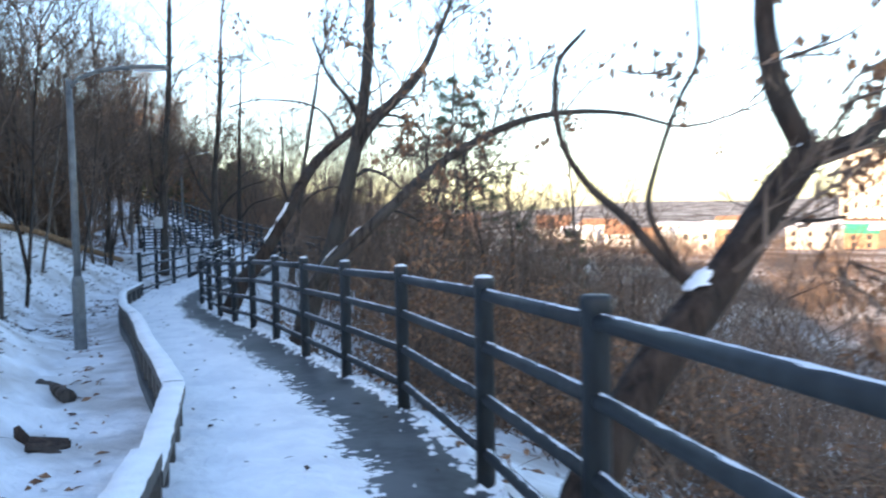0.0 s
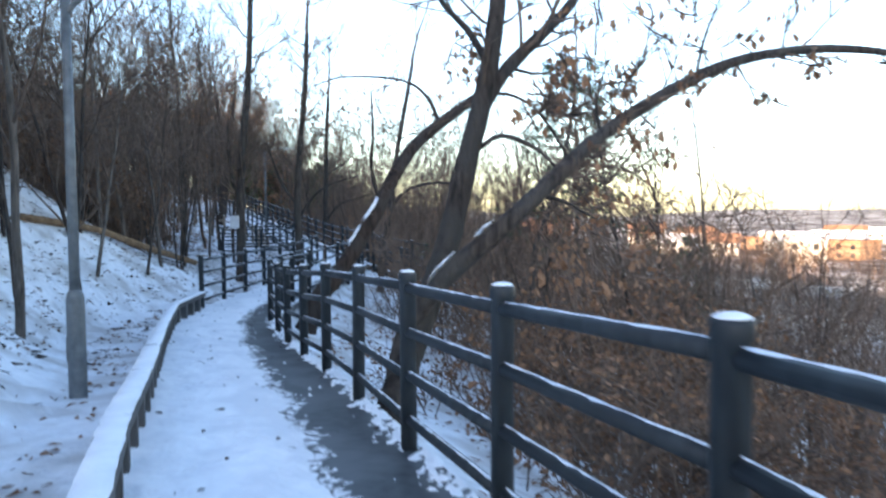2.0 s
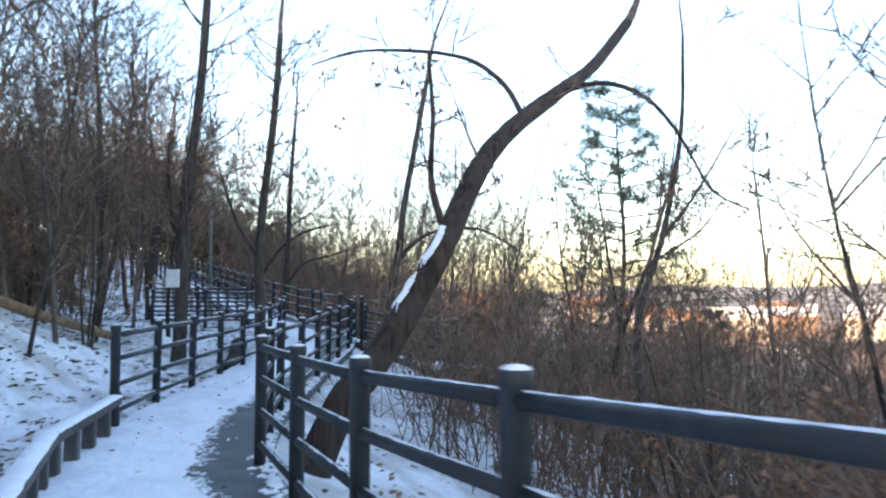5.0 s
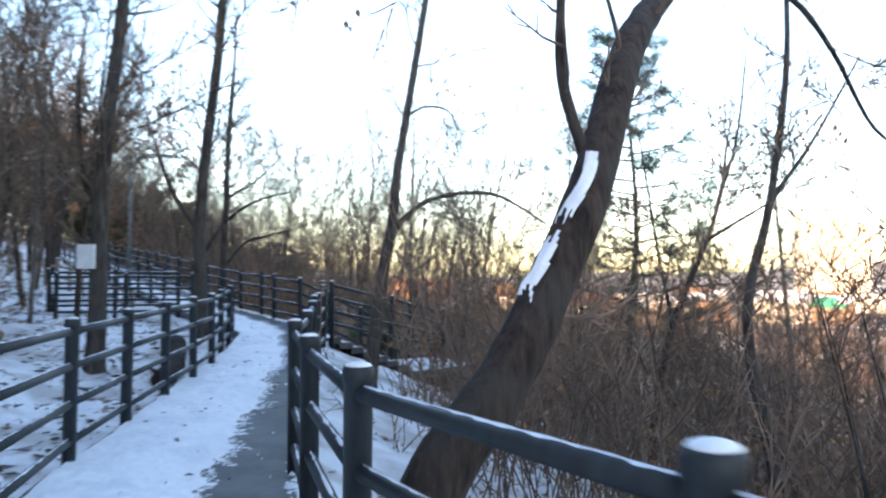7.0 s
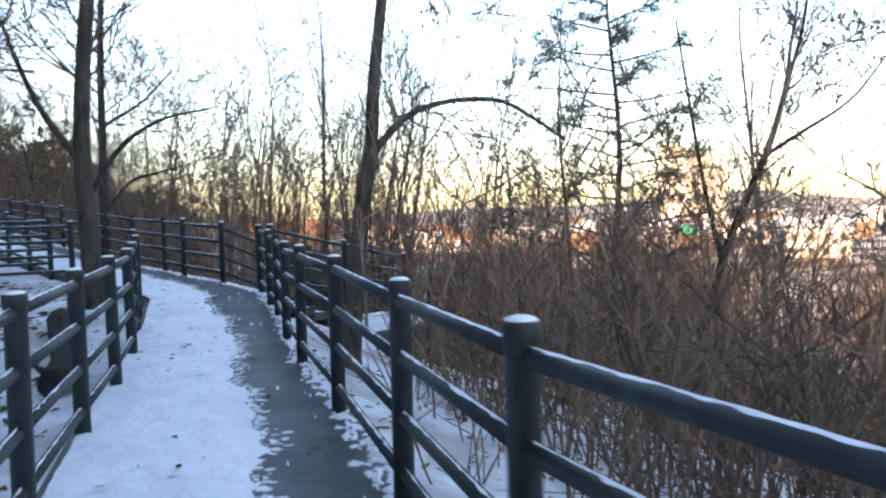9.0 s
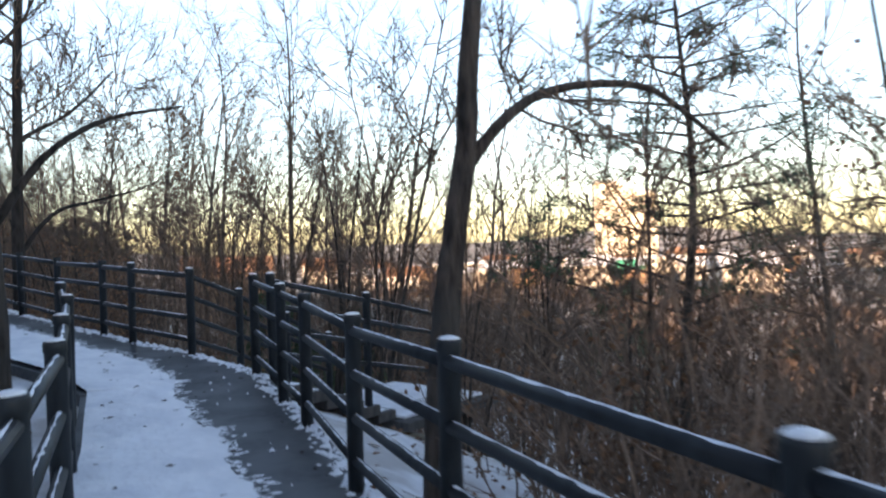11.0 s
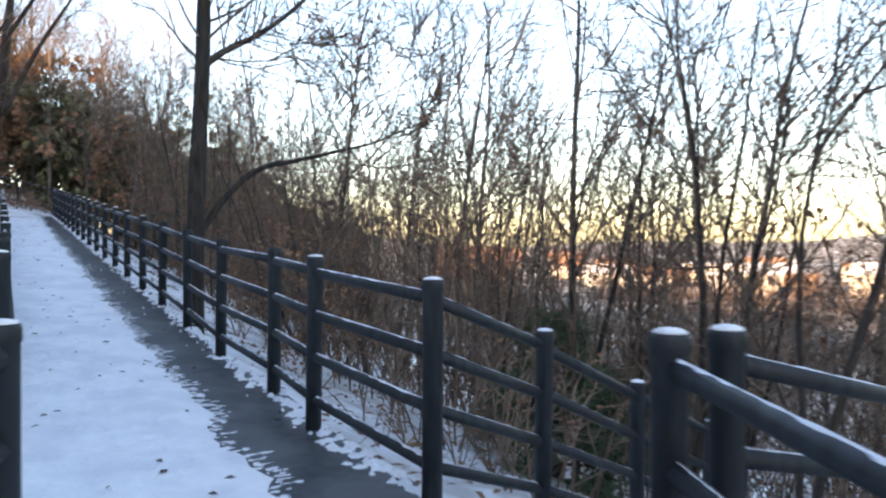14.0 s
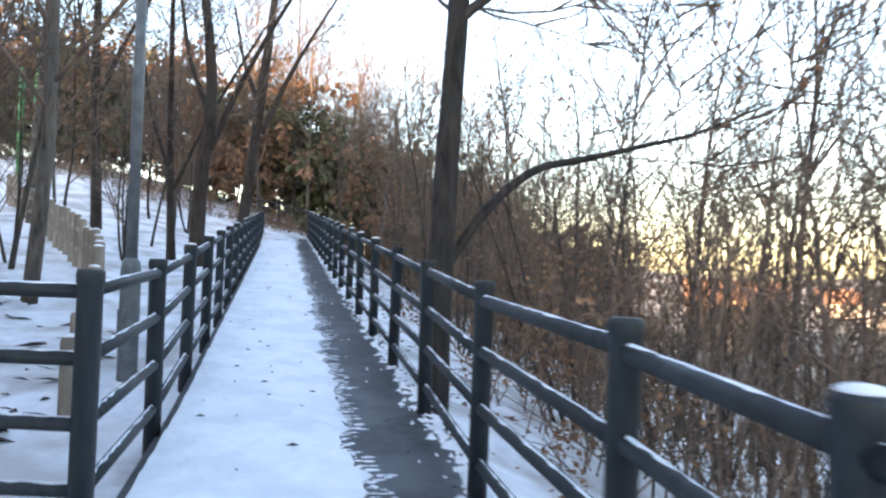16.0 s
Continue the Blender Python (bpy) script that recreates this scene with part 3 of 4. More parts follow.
def big_tree(label, limbs, seed, bark=BARK, twigs=26, leafy=0, leaf_size=0.11, twig_len=(0.5, 1.4), leaf_from=1, top=True):
    """limbs: (control points, thick radius, thin radius), the trunk first; twigs grow from all the limbs."""
    r = random.Random(seed)
    foot = Vector(limbs[0][0][0])
    base = root("tree", Matrix.Translation(foot), label, "tree")
    spots.append((foot.x, foot.y))
    out = []
    for k, (pts, r0, r1) in enumerate(limbs):
        line = [p - foot for p in spline(pts)]
        rad = [r0 + (r1 - r0) * i / (len(line) - 1) for i in range(len(line))]
        rad = [q * (1 + 0.10 * noise.noise((i * 0.7, seed * 3.3, k))) for i, q in enumerate(rad)]
        if k == 0:
            rad[0] *= 1.35
            rad[1] *= 1.12
        part_mesh("trunk" if k == 0 else "limb", mesh_of("limb", *tubes([([tuple(p) for p in line], rad, 12 if r0 > 0.08 else 8)]), bark, True), base)
        mine = []
        for _ in range(twigs):
            f = r.uniform(0.35 if k == 0 else 0.15, 1.0)
            i = min(int(f * (len(line) - 1)), len(line) - 2)
            ax = (line[i + 1] - line[i]).normalized()
            side = ax.orthogonal().normalized()
            side.rotate(Matrix.Rotation(r.uniform(0, 6.28), 3, ax))
            mine.append([])
            grow(r, line[i], ax * 0.6 + side * 0.9, r.uniform(*twig_len), max(0.006, min(0.022, rad[i] * 0.3)), 2, mine[-1], 0.15, 0.2, (3, 5), spread=(20, 50), shrink=(0.35, 0.6))
        if rad[-1] > 0.024 and (k or top):
            mine.append([])
            grow(r, line[-1], line[-1] - line[-2], 2.6 if k == 0 else 1.6, rad[-1] * 0.95, 3, mine[-1], 0.2, 0.12, (4, 6), spread=(20, 50), shrink=(0.35, 0.6), tip=0.15)
        for spray in mine:
            reach = np.array([p for b in spray for p in b[0]]) + np.array(foot)
            d, _, h = beside(reach[:, :2])
            if np.any((np.abs(d) < 2.2) & (reach[:, 2] < h + 3.1)):  # lopped to keep headroom over the walk
                continue
            out += spray if k >= leaf_from else []
            part_mesh("branch", mesh_of("branch", *tubes([b[:3] for b in spray]), TWIG), base)
    if leafy and out:
        part_mesh("dead_leaves", mesh_of("dead_leaves", *leaves_on(r, out, leafy, leaf_size, 1.2, 6), LEAF), base, "hanging brown dead leaves")
    return base, foot


def snow_patch(base, foot, pts, radius, seed, start=0.0, stop=1.0, wide=0.6, shift=0.0):
    """Snow lying ragged along the upper side of a leaning trunk."""
    line = [p - foot for p in spline(pts, 14)]
    line = line[int(len(line) * start):int(len(line) * stop)]
    n, m = len(line), 13
    v, f, thick = [], [], []
    for i in range(n):
        ax = (line[min(i + 1, n - 1)] - line[max(i - 1, 0)]).normalized()
        up = (Vector((0, 0, 1)) - ax * ax.z).normalized()
        sd = ax.cross(up)
        for j in range(m):
            a = wide * (j / (m - 1) * 2 - 1) * 1.3 + 0.2 * noise.noise((i * 0.2, seed, 1.5)) + shift
            edge = 1 - max(abs(j / (m - 1) * 2 - 1) * 1.25, abs(i / (n - 1) * 2 - 1) * 1.15)
            t = edge + 0.55 * noise.noise((i * 0.22, j * 0.5, seed * 1.9)) + 0.5 * noise.noise((i * 0.6 + 0.3, j * 0.8 + 0.3, seed * 3.1))
            thick.append(t)
            lift = radius * 1.01 + 0.03 * min(max(t, 0.0), 0.7)
            v.append(line[i] + up * lift * math.cos(a) + sd * lift * math.sin(a))
    for i in range(n - 1):
        for j in range(m - 1):
            k = i * m + j
            if sum(thick[q] > 0.04 for q in (k, k + 1, k + m, k + m + 1)) >= 3:
                f.append((k, k + 1, k + m + 1, k + m))
    part_mesh("snow_patch", mesh_of("snow_patch", v, f, SNOW, True), base, "snow lying along the trunk")


T1 = [(3.62, 3.2, 0.1), (3.83, 3.47, 0.76), (4.22, 3.76, 1.4), (4.63, 4.04, 1.84), (5.01, 4.28, 2.34), (5.24, 4.37, 2.61)]
tree, foot = big_tree("dark leaning forked tree with brown dead leaves behind the railing", [
    (T1, 0.145, 0.095),
    ([(5.24, 4.37, 2.55), (5.05, 4.37, 2.94), (5.0, 4.49, 3.35), (5.0, 4.62, 3.87), (4.9, 4.9, 4.6)], 0.085, 0.05),
    ([(5.2, 4.36, 2.58), (5.54, 4.5, 2.66), (5.88, 4.76, 2.9), (6.33, 5.15, 3.28), (6.9, 5.7, 3.86)], 0.075, 0.035),
    ([(4.55, 4.02, 1.76), (4.32, 4.01, 1.96), (4.11, 4.1, 2.21), (3.88, 4.18, 2.43), (3.72, 4.28, 2.74), (3.71, 4.41, 3.18), (3.9, 4.6, 3.45)], 0.04, 0.012),
    ([(4.41, 4.01, 1.9), (4.23, 4.02, 2.24), (4.28, 4.14, 2.51), (4.42, 4.18, 2.91), (4.56, 4.32, 3.19), (4.57, 4.45, 3.64)], 0.022, 0.01),
    ([(5.02, 4.26, 2.2), (5.25, 4.35, 2.18), (5.5, 4.5, 2.2)], 0.018, 0.008)], 41, BARK_RED, 8, 760, 0.09, (0.5, 1.2), top=False)
snow_patch(tree, foot, [(4.3, 3.82, 1.5), (4.45, 3.92, 1.66), (4.63, 4.04, 1.84)], 0.138, 5, 0.62, 0.97, 0.45)
snow_patch(tree, foot, [(5.12, 4.33, 2.47), (5.24, 4.37, 2.61), (5.4, 4.45, 2.66)], 0.1, 6, 0.3, 0.7)

big_tree("dark upright bare tree close behind the railing", [
    ([(0.1, 9.25, -0.35), (0.18, 9.38, 0.18), (0.36, 9.77, 0.94), (0.59, 10.08, 1.77), (0.75, 10.27, 2.59), (0.89, 10.44, 3.26), (0.98, 10.6, 3.96), (1.02, 10.87, 5.0), (1.0, 11.1, 6.4)], 0.15, 0.07),
    ([(0.86, 10.43, 3.12), (1.11, 10.61, 3.56), (1.43, 10.82, 3.92), (1.73, 11.02, 4.29), (1.97, 11.31, 4.88), (2.2, 11.7, 5.6)], 0.08, 0.035),
    ([(0.92, 10.5, 3.6), (0.66, 10.8, 4.0), (0.32, 10.95, 4.4), (0.05, 11.1, 5.0)], 0.045, 0.02),
    ([(0.85, 10.4, 2.75), (1.1, 10.3, 2.85), (1.45, 10.2, 2.7), (1.7, 10.1, 2.45)], 0.03, 0.012)], 42, BARK, 15, 560, 0.1, (0.6, 1.7))
L2 = [(0.2, 9.5, 0.3), (0.28, 9.75, 0.99), (0.71, 9.58, 1.54), (1.14, 9.5, 1.9), (1.53, 9.52, 2.26), (2.05, 9.99, 2.79), (2.63, 10.46, 3.21), (3.29, 10.96, 3.56), (4.11, 11.48, 3.74), (4.99, 12.02, 3.75), (5.8, 12.6, 3.6)]
tree, foot = big_tree("long arching leaning tree with snow and brown dead leaves", [
    (L2, 0.105, 0.03),
    ([(2.05, 9.99, 2.79), (2.0, 10.05, 3.1), (2.1, 10.2, 3.5)], 0.02, 0.008),
    ([(2.9, 10.7, 3.35), (3.0, 10.8, 3.8), (3.2, 11.0, 4.3)], 0.02, 0.008),
    ([(1.53, 9.52, 2.26), (1.75, 9.6, 2.2), (2.0, 9.8, 2.05)], 0.02, 0.008)], 43, BARK, 13, 420, 0.1, (0.35, 1.1), leaf_from=0)
snow_patch(tree, foot, L2[1:5], 0.1, 7, 0.25, 0.5)
snow_patch(tree, foot, L2[1:5], 0.1, 8, 0.6, 0.75)

T3 = [(-4.1, 16.88, -0.35), (-3.76, 17.01, 0.44), (-3.53, 17.11, 0.75), (-3.3, 17.26, 1.1), (-3.07, 17.46, 1.55), (-2.77, 17.75, 2.21), (-2.42, 18.43, 3.23), (-2.07, 19.17, 3.87), (-1.5, 20.55, 4.67), (-0.84, 22.13, 5.57), (-0.1, 23.8, 6.9)]
tree, foot = big_tree("thick dark leaning tree with snow caught along its trunk", [
    (T3, 0.2, 0.1),
    ([(-1.9, 19.55, 4.1), (-2.3, 20.0, 4.8), (-3.02, 20.26, 5.28), (-4.48, 20.36, 5.45), (-5.4, 20.5, 5.3)], 0.05, 0.015),
    ([(-1.45, 20.7, 4.75), (-0.72, 20.95, 4.95), (-0.05, 21.01, 4.69), (0.45, 21.11, 4.11), (0.95, 21.23, 3.27), (1.54, 21.33, 2.94)], 0.05, 0.015),
    ([(-2.75, 17.85, 2.3), (-2.95, 17.9, 3.0), (-2.95, 18.0, 3.8), (-3.05, 18.2, 4.7)], 0.05, 0.02)], 44, BARK_RED, 8, 70, 0.09)
snow_patch(tree, foot, T3[3:7], 0.178, 9, 0.2, 0.5, 0.32, 0.2)
snow_patch(tree, foot, T3[3:7], 0.172, 12, 0.5, 0.76, 0.28, 0.3)

big_tree("dark upright tree with a long arching side branch", [
    ([(-5.42, 25.4, -0.6), (-5.36, 25.48, 0.27), (-5.26, 25.55, 1.18), (-5.15, 25.58, 1.9), (-5.05, 25.61, 2.45), (-5.01, 25.64, 3.01), (-4.94, 25.67, 3.63), (-4.75, 25.9, 5.0), (-4.5, 26.2, 6.8)], 0.125, 0.06),
    ([(-5.04, 25.6, 2.3), (-4.85, 25.63, 2.54), (-4.64, 25.64, 2.74), (-4.37, 25.7, 2.9), (-3.88, 25.83, 3.02), (-3.28, 25.95, 3.02), (-2.82, 26.08, 2.82), (-2.3, 26.2, 2.5)], 0.055, 0.022),
    ([(-4.85, 25.8, 4.4), (-4.5, 25.9, 4.6), (-4.1, 26.0, 4.55), (-3.9, 26.1, 4.2)], 0.03, 0.01)], 45, BARK, 9, 25, 0.08)
big_tree("dark upright tree beside the boardwalk with one low branch", [
    ([(-11.3, 34.8, -0.4), (-11.3, 34.82, 1.0), (-11.33, 34.95, 2.4), (-11.32, 35.07, 3.85), (-11.3, 35.1, 5.2), (-11.2, 35.2, 7.5)], 0.125, 0.07),
    ([(-11.32, 34.9, 1.65), (-11.04, 35.21, 2.21), (-10.74, 35.53, 2.57), (-10.37, 35.88, 2.71), (-9.97, 36.24, 2.86), (-9.5, 36.7, 3.05), (-8.9, 37.2, 3.4)], 0.05, 0.012),
    ([(-11.32, 35.05, 3.8), (-11.08, 35.16, 4.02), (-10.69, 35.41, 4.31), (-10.29, 35.66, 4.72), (-9.8, 36.0, 5.4)], 0.05, 0.02)], 46, BARK, 38, 130, 0.08, (0.8, 2.3))
big_tree("dark bare tree beside the bank-side railing", [
    ([(-9.3, 27.8, -0.5), (-9.3, 27.8, 1.0), (-9.33, 27.75, 2.5), (-9.25, 27.8, 4.0), (-9.0, 27.8, 6.2), (-8.9, 27.9, 8.5)], 0.16, 0.08),
    ([(-9.3, 27.78, 1.9), (-8.9, 28.2, 2.7), (-8.4, 28.8, 3.2), (-7.7, 29.6, 3.5)], 0.05, 0.015),
    ([(-9.33, 27.75, 2.4), (-9.8, 27.4, 3.3), (-10.2, 27.2, 4.6)], 0.06, 0.025)], 47, BARK, 40, 160, 0.08, (0.7, 1.8))
TA = [(-9.95, 24.75, -0.3), (-9.9, 24.75, 1.0), (-9.88, 24.75, 2.6), (-9.8, 24.8, 4.2), (-9.6, 24.9, 6.5), (-9.5, 25.0, 9.5)]
big_tree("grey-brown bare tree with a white board fixed to it", [
    (TA, 0.17, 0.08), ([(-9.88, 24.75, 2.4), (-10.3, 24.9, 3.4), (-10.5, 25.1, 5.0)], 0.07, 0.03)], 48, BARK, 36, 0, 0.1, (0.8, 2.3))
big_tree("thin pale bare tree leaning over the slope", [
    ([(0.3, 21.0, -4.0), (0.0, 21.6, -1.0), (-0.1, 22.3, 1.0), (0.4, 22.8, 2.6), (0.8, 23.2, 4.6), (0.9, 23.5, 6.5)], 0.09, 0.03),
    ([(0.4, 22.8, 2.6), (1.0, 22.9, 3.4), (1.7, 23.0, 4.6)], 0.035, 0.015)], 49, BARK, 8, 60, 0.08)
big_tree("thin forked bare tree with small brown leaves on the slope", [
    ([(-0.5, 26.3, -3.2), (-0.35, 26.25, -1.0), (-0.1, 26.1, 0.5), (0.2, 26.0, 1.4), (0.49, 25.84, 2.2)], 0.075, 0.05),
    ([(0.49, 25.84, 2.15), (0.7, 25.75, 3.0), (0.95, 25.65, 4.0), (1.1, 25.6, 5.4)], 0.04, 0.015),
    ([(0.49, 25.84, 2.2), (0.95, 25.7, 2.5), (1.5, 25.45, 2.9), (1.95, 25.3, 3.5)], 0.035, 0.012),
    ([(-0.05, 26.1, 0.7), (-0.25, 26.2, 1.8), (-0.4, 26.25, 2.8), (-0.6, 26.3, 4.2)], 0.04, 0.014)], 50, BARK, 14, 420, 0.075, (0.5, 1.4), leaf_from=0)
# trees standing about the far end of the walk
for k, (pts, r0) in enumerate([
        ([(-21.1, 42.3, 1.0), (-21.0, 42.3, 3.5), (-20.83, 42.35, 5.65), (-21.17, 42.16, 9)], 0.2), ([(-23.6, 46.7, 1.8), (-23.47, 46.7, 2.79), (-23.03, 46.83, 6.85), (-22.7, 46.93, 10)], 0.22),
        ([(-27.4, 44.8, 1.6), (-27.44, 44.83, 2.81), (-27.55, 44.69, 7.53), (-27.5, 44.7, 11)], 0.2), ([(-22.33, 42.83, 1.0), (-22.4, 42.7, 4.5), (-22.47, 42.65, 9)], 0.11)]):
    top = Vector(pts[-2])
    big_tree("tall brown bare tree on the snow beside the boardwalk", [(pts, r0, r0 * 0.45), ([tuple(top - Vector((0, 0, 1.5))), tuple(top + Vector((0.9, 0.3, 0.5))), tuple(top + Vector((2.2, 0.6, 2.6)))], r0 * 0.45, 0.03),
             ([tuple(top - Vector((0, 0, 0.8))), tuple(top + Vector((-0.9, 0.2, 0.8))), tuple(top + Vector((-1.5, 0.4, 2.6)))], r0 * 0.4, 0.03)], 60 + k, BARK_RED, 9, 0, 0.1, (0.8, 1.9))


# ---- pines and evergreen shrubs ----
def needle_mesh(r, spots_, needles, length):
    v, f = [], []
    for c in spots_:
        for _ in range(needles):
            d = Vector((r.gauss(0, 1), r.gauss(0, 1), r.gauss(0.25, 0.8))).normalized()
            s = d.orthogonal().normalized() * 0.014
            p = Vector(c) + Vector((r.gauss(0, 0.07), r.gauss(0, 0.07), r.gauss(0, 0.05)))
            b = len(v)
            v += [p - s, p + s, p + d * length * r.uniform(0.7, 1.2)]
            f.append((b, b + 1, b + 2))
    return mesh_of("needles", v, f, PINE)


def pine(x, y, height, seed, label, low=0.35, z=None, reach=1.0):
    r = random.Random(seed)
    base = root("pine_tree", Matrix.Translation((x, y, gz(x, y) if z is None else z)), label, "tree")
    spots.append((x, y))
    line = [Vector((0.10 * math.sin(k * 0.9 + seed), 0.08 * math.cos(k * 0.7), height * k / 10 - 0.4)) for k in range(11)]
    part_mesh("trunk", mesh_of("trunk", *tubes([([tuple(p) for p in line], [0.12 - 0.011 * k for k in range(11)], 8)]), BARK, True), base)
    limbs, tips = [], []
    for k in range(44):
        f = low + (1 - low) * k / 44
        i = min(int(f * 10), 9)
        p = line[i].lerp(line[i + 1], f * 10 - i)
        a = k * 2.4 + r.uniform(-0.4, 0.4)
        L = reach * height * (0.26 * (1 - f) + 0.05) * r.uniform(0.6, 1.25)
        out = []
        grow(r, p, (math.cos(a), math.sin(a), 0.15), L, 0.03, 1, out, 0.05, 0.16, (4, 6), span=(0.35, 1.0), spread=(25, 60), shrink=(0.35, 0.6))
        limbs += out
        for pts, *_ in out:
            tips += [q for q in pts[len(pts) // 2:]]
    part_mesh("branch_whorl", mesh_of("branch_whorl", *tubes([b[:3] for b in limbs]), BARK), base)
    part_mesh("needle_foliage", needle_mesh(r, tips, 26, 0.2), base, "dark green needle tufts")


pine(0.35, 31.5, 10.5, 3, "dark green pine standing on the slope below the walk", 0.28, -2.4, 1.4)
pine(5.5, 45.0, 9.0, 5, "dark green pine further down the slope", 0.3)
pine(-4.6, 41.5, 3.6, 6, "small dark green pine among the brush", 0.15, reach=1.6)
pine(-6.9, 36.6, 2.6, 7, "small dark green pine behind the railing", 0.12, reach=1.7)


def shrub_mesh(seed, height, spread, leafs, mat):
    r = random.Random(seed)
    out = []
    for _ in range(16):
        a, q = r.uniform(0, 6.28), spread * 0.5 * math.sqrt(r.random())
        grow(r, (q * math.cos(a), q * math.sin(a), -0.4), (r.gauss(0, 0.3), r.gauss(0, 0.3), 1), height * r.uniform(0.5, 1.1), 0.02, 2, out, 0.15, 0.2, (4, 6), spread=(25, 60), shrink=(0.35, 0.6))
    a = mesh_of("stem", *tubes([(p, q, 3) for p, q, s, d in out]), TWIG)
    b = mesh_of("foliage", *leaves_on(r, out, leafs, 0.2, 0.1), mat)
    return a, b


GREEN = material("evergreen_leaf", (0.045, 0.052, 0.025), (0.14, 0.135, 0.06), 5, 0.6, 0, 3, per_object=0.3)
SHRUB = [shrub_mesh(71, 3.2, 2.0, 2600, GREEN), shrub_mesh(72, 4.5, 2.2, 2800, GREEN), shrub_mesh(73, 3.6, 2.0, 2200, LEAF)]
r_end = random.Random(8)
for k in range(44):
    f = k / 43
    x, y = -48 + 30 * f + r_end.uniform(-2, 2), 52 + 12 * f + r_end.uniform(-2.5, 2.5)
    a, b = SHRUB[0 if r_end.random() < 0.25 else 1 if r_end.random() < 0.4 else 2]
    plant("shrub", [a, b], x, y, "dense dark shrub growing beyond the snowy clearing", "shrub", "shrubs beyond the walk", r_end.uniform(0, 360), r_end.uniform(1.0, 1.8))
HEDGE = brush_mesh(75, 40, 1.0, 1.6, 700)
for k in range(24):
    f = k / 23
    x, y = -45 + 27 * f + r_end.uniform(-0.5, 0.5), 49.5 + 9.5 * f + r_end.uniform(-0.4, 0.4)
    ob = new("hedge", HEDGE[0])
    ob.matrix_basis = Matrix.Translation((x, y, gz(x, y))) @ pose(0, 0, 0, 0, 0, r_end.uniform(0, 360))
    tagged(ob, "low brown leafy hedge along the clearing", "hedge", "low hedge", "stuff")
    part_mesh("dry_leaves", HEDGE[1], ob)


# ---- low kerb rail along the bank ----
WHITE = material("white_board", (0.6, 0.62, 0.63), (0.78, 0.8, 0.8), 4, 0.5, 0.05, 3)
DARK_WOOD = material("dark_stained_timber", (0.05, 0.05, 0.05), (0.11, 0.105, 0.1), 10, 0.7, 0.4, 7, stretch=(1, 1, 0.2), per_object=0.2, dist=0.01)
GREEN_METAL = material("green_painted_metal", (0.05, 0.2, 0.06), (0.1, 0.32, 0.1), 6, 0.5, 0.1, 3)


def box_mesh(name, x0, x1, y0, y1, z0, z1, mat, bevel=0.008):
    bm = bmesh.new()
    bmesh.ops.create_cube(bm, size=1.0)
    for v in bm.verts:
        v.co = Vector((x0 if v.co.x < 0 else x1, y0 if v.co.y < 0 else y1, z0 if v.co.z < 0 else z1))
    if bevel:
        bmesh.ops.bevel(bm, geom=bm.edges[:], offset=bevel, segments=2, affect="EDGES")
    me = bpy.data.meshes.new(name)
    bm.to_mesh(me)
    bm.free()
    me.materials.append(mat)
    return me


KERB = [INNER[i] for i in range(0, 13)] + [Vector((-5.35, 14.4, 0.21)), Vector((-6.05, 16.35, 0.19))]
K_FOOT = box_mesh("kerb_post", -0.055, 0.055, -0.055, 0.055, -0.25, 0.27, DARK_WOOD)


def kerb(points, label, breaks=()):
    base = root("kerb_rail", Matrix.Translation(points[0]), label, "kerb", "low kerb rails")
    for i in range(len(points) - 1):
        a, b = points[i] - points[0], points[i + 1] - points[0]
        d = b - a
        turn = Matrix.Translation(a) @ Matrix.Rotation(math.atan2(d.y, d.x), 4, "Z") @ Matrix.Rotation(-math.atan2(d.z, math.hypot(d.x, d.y)), 4, "Y")
        L = d.length
        beam = part_mesh("beam", box_mesh("beam", -0.02, L - 0.005, -0.075, 0.075, 0.27, 0.36, DARK_WOOD, 0.012), base, m=turn)
        n = max(5, int(L / 0.09))
        v, f = [], []
        rr = random.Random(i)
        for k in range(n + 1):
            x = L * k / n
            for y, h in ((-0.078, 0.354), (-0.068, 0.37), (0.0, 0.376), (0.066, 0.37), (0.072, 0.356)):
                v.append((x, y + rr.uniform(-0.005, 0.005), h + rr.uniform(-0.003, 0.004)))
        for k in range(n):
            for j in range(4):
                q = 5 * k + j
                f.append((q, q + 5, q + 6, q + 1))
        part_mesh("snow_cover", mesh_of("snow_cover", v, f, SNOW, True), beam, "snow lying on the beam")
        feet = max(2, round(L / 0.5))
        for k in range(feet):
            part_mesh("kerb_post", K_FOOT, base, m=turn @ Matrix.Translation((L * (k + 0.2) / feet, 0, 0)))


kerb(KERB[:5], "low dark timber kerb rail topped with snow")
kerb([KERB[4] + Vector((0, 0, -0.1))] + KERB[5:], "low dark timber kerb rail topped with snow beside the bank")


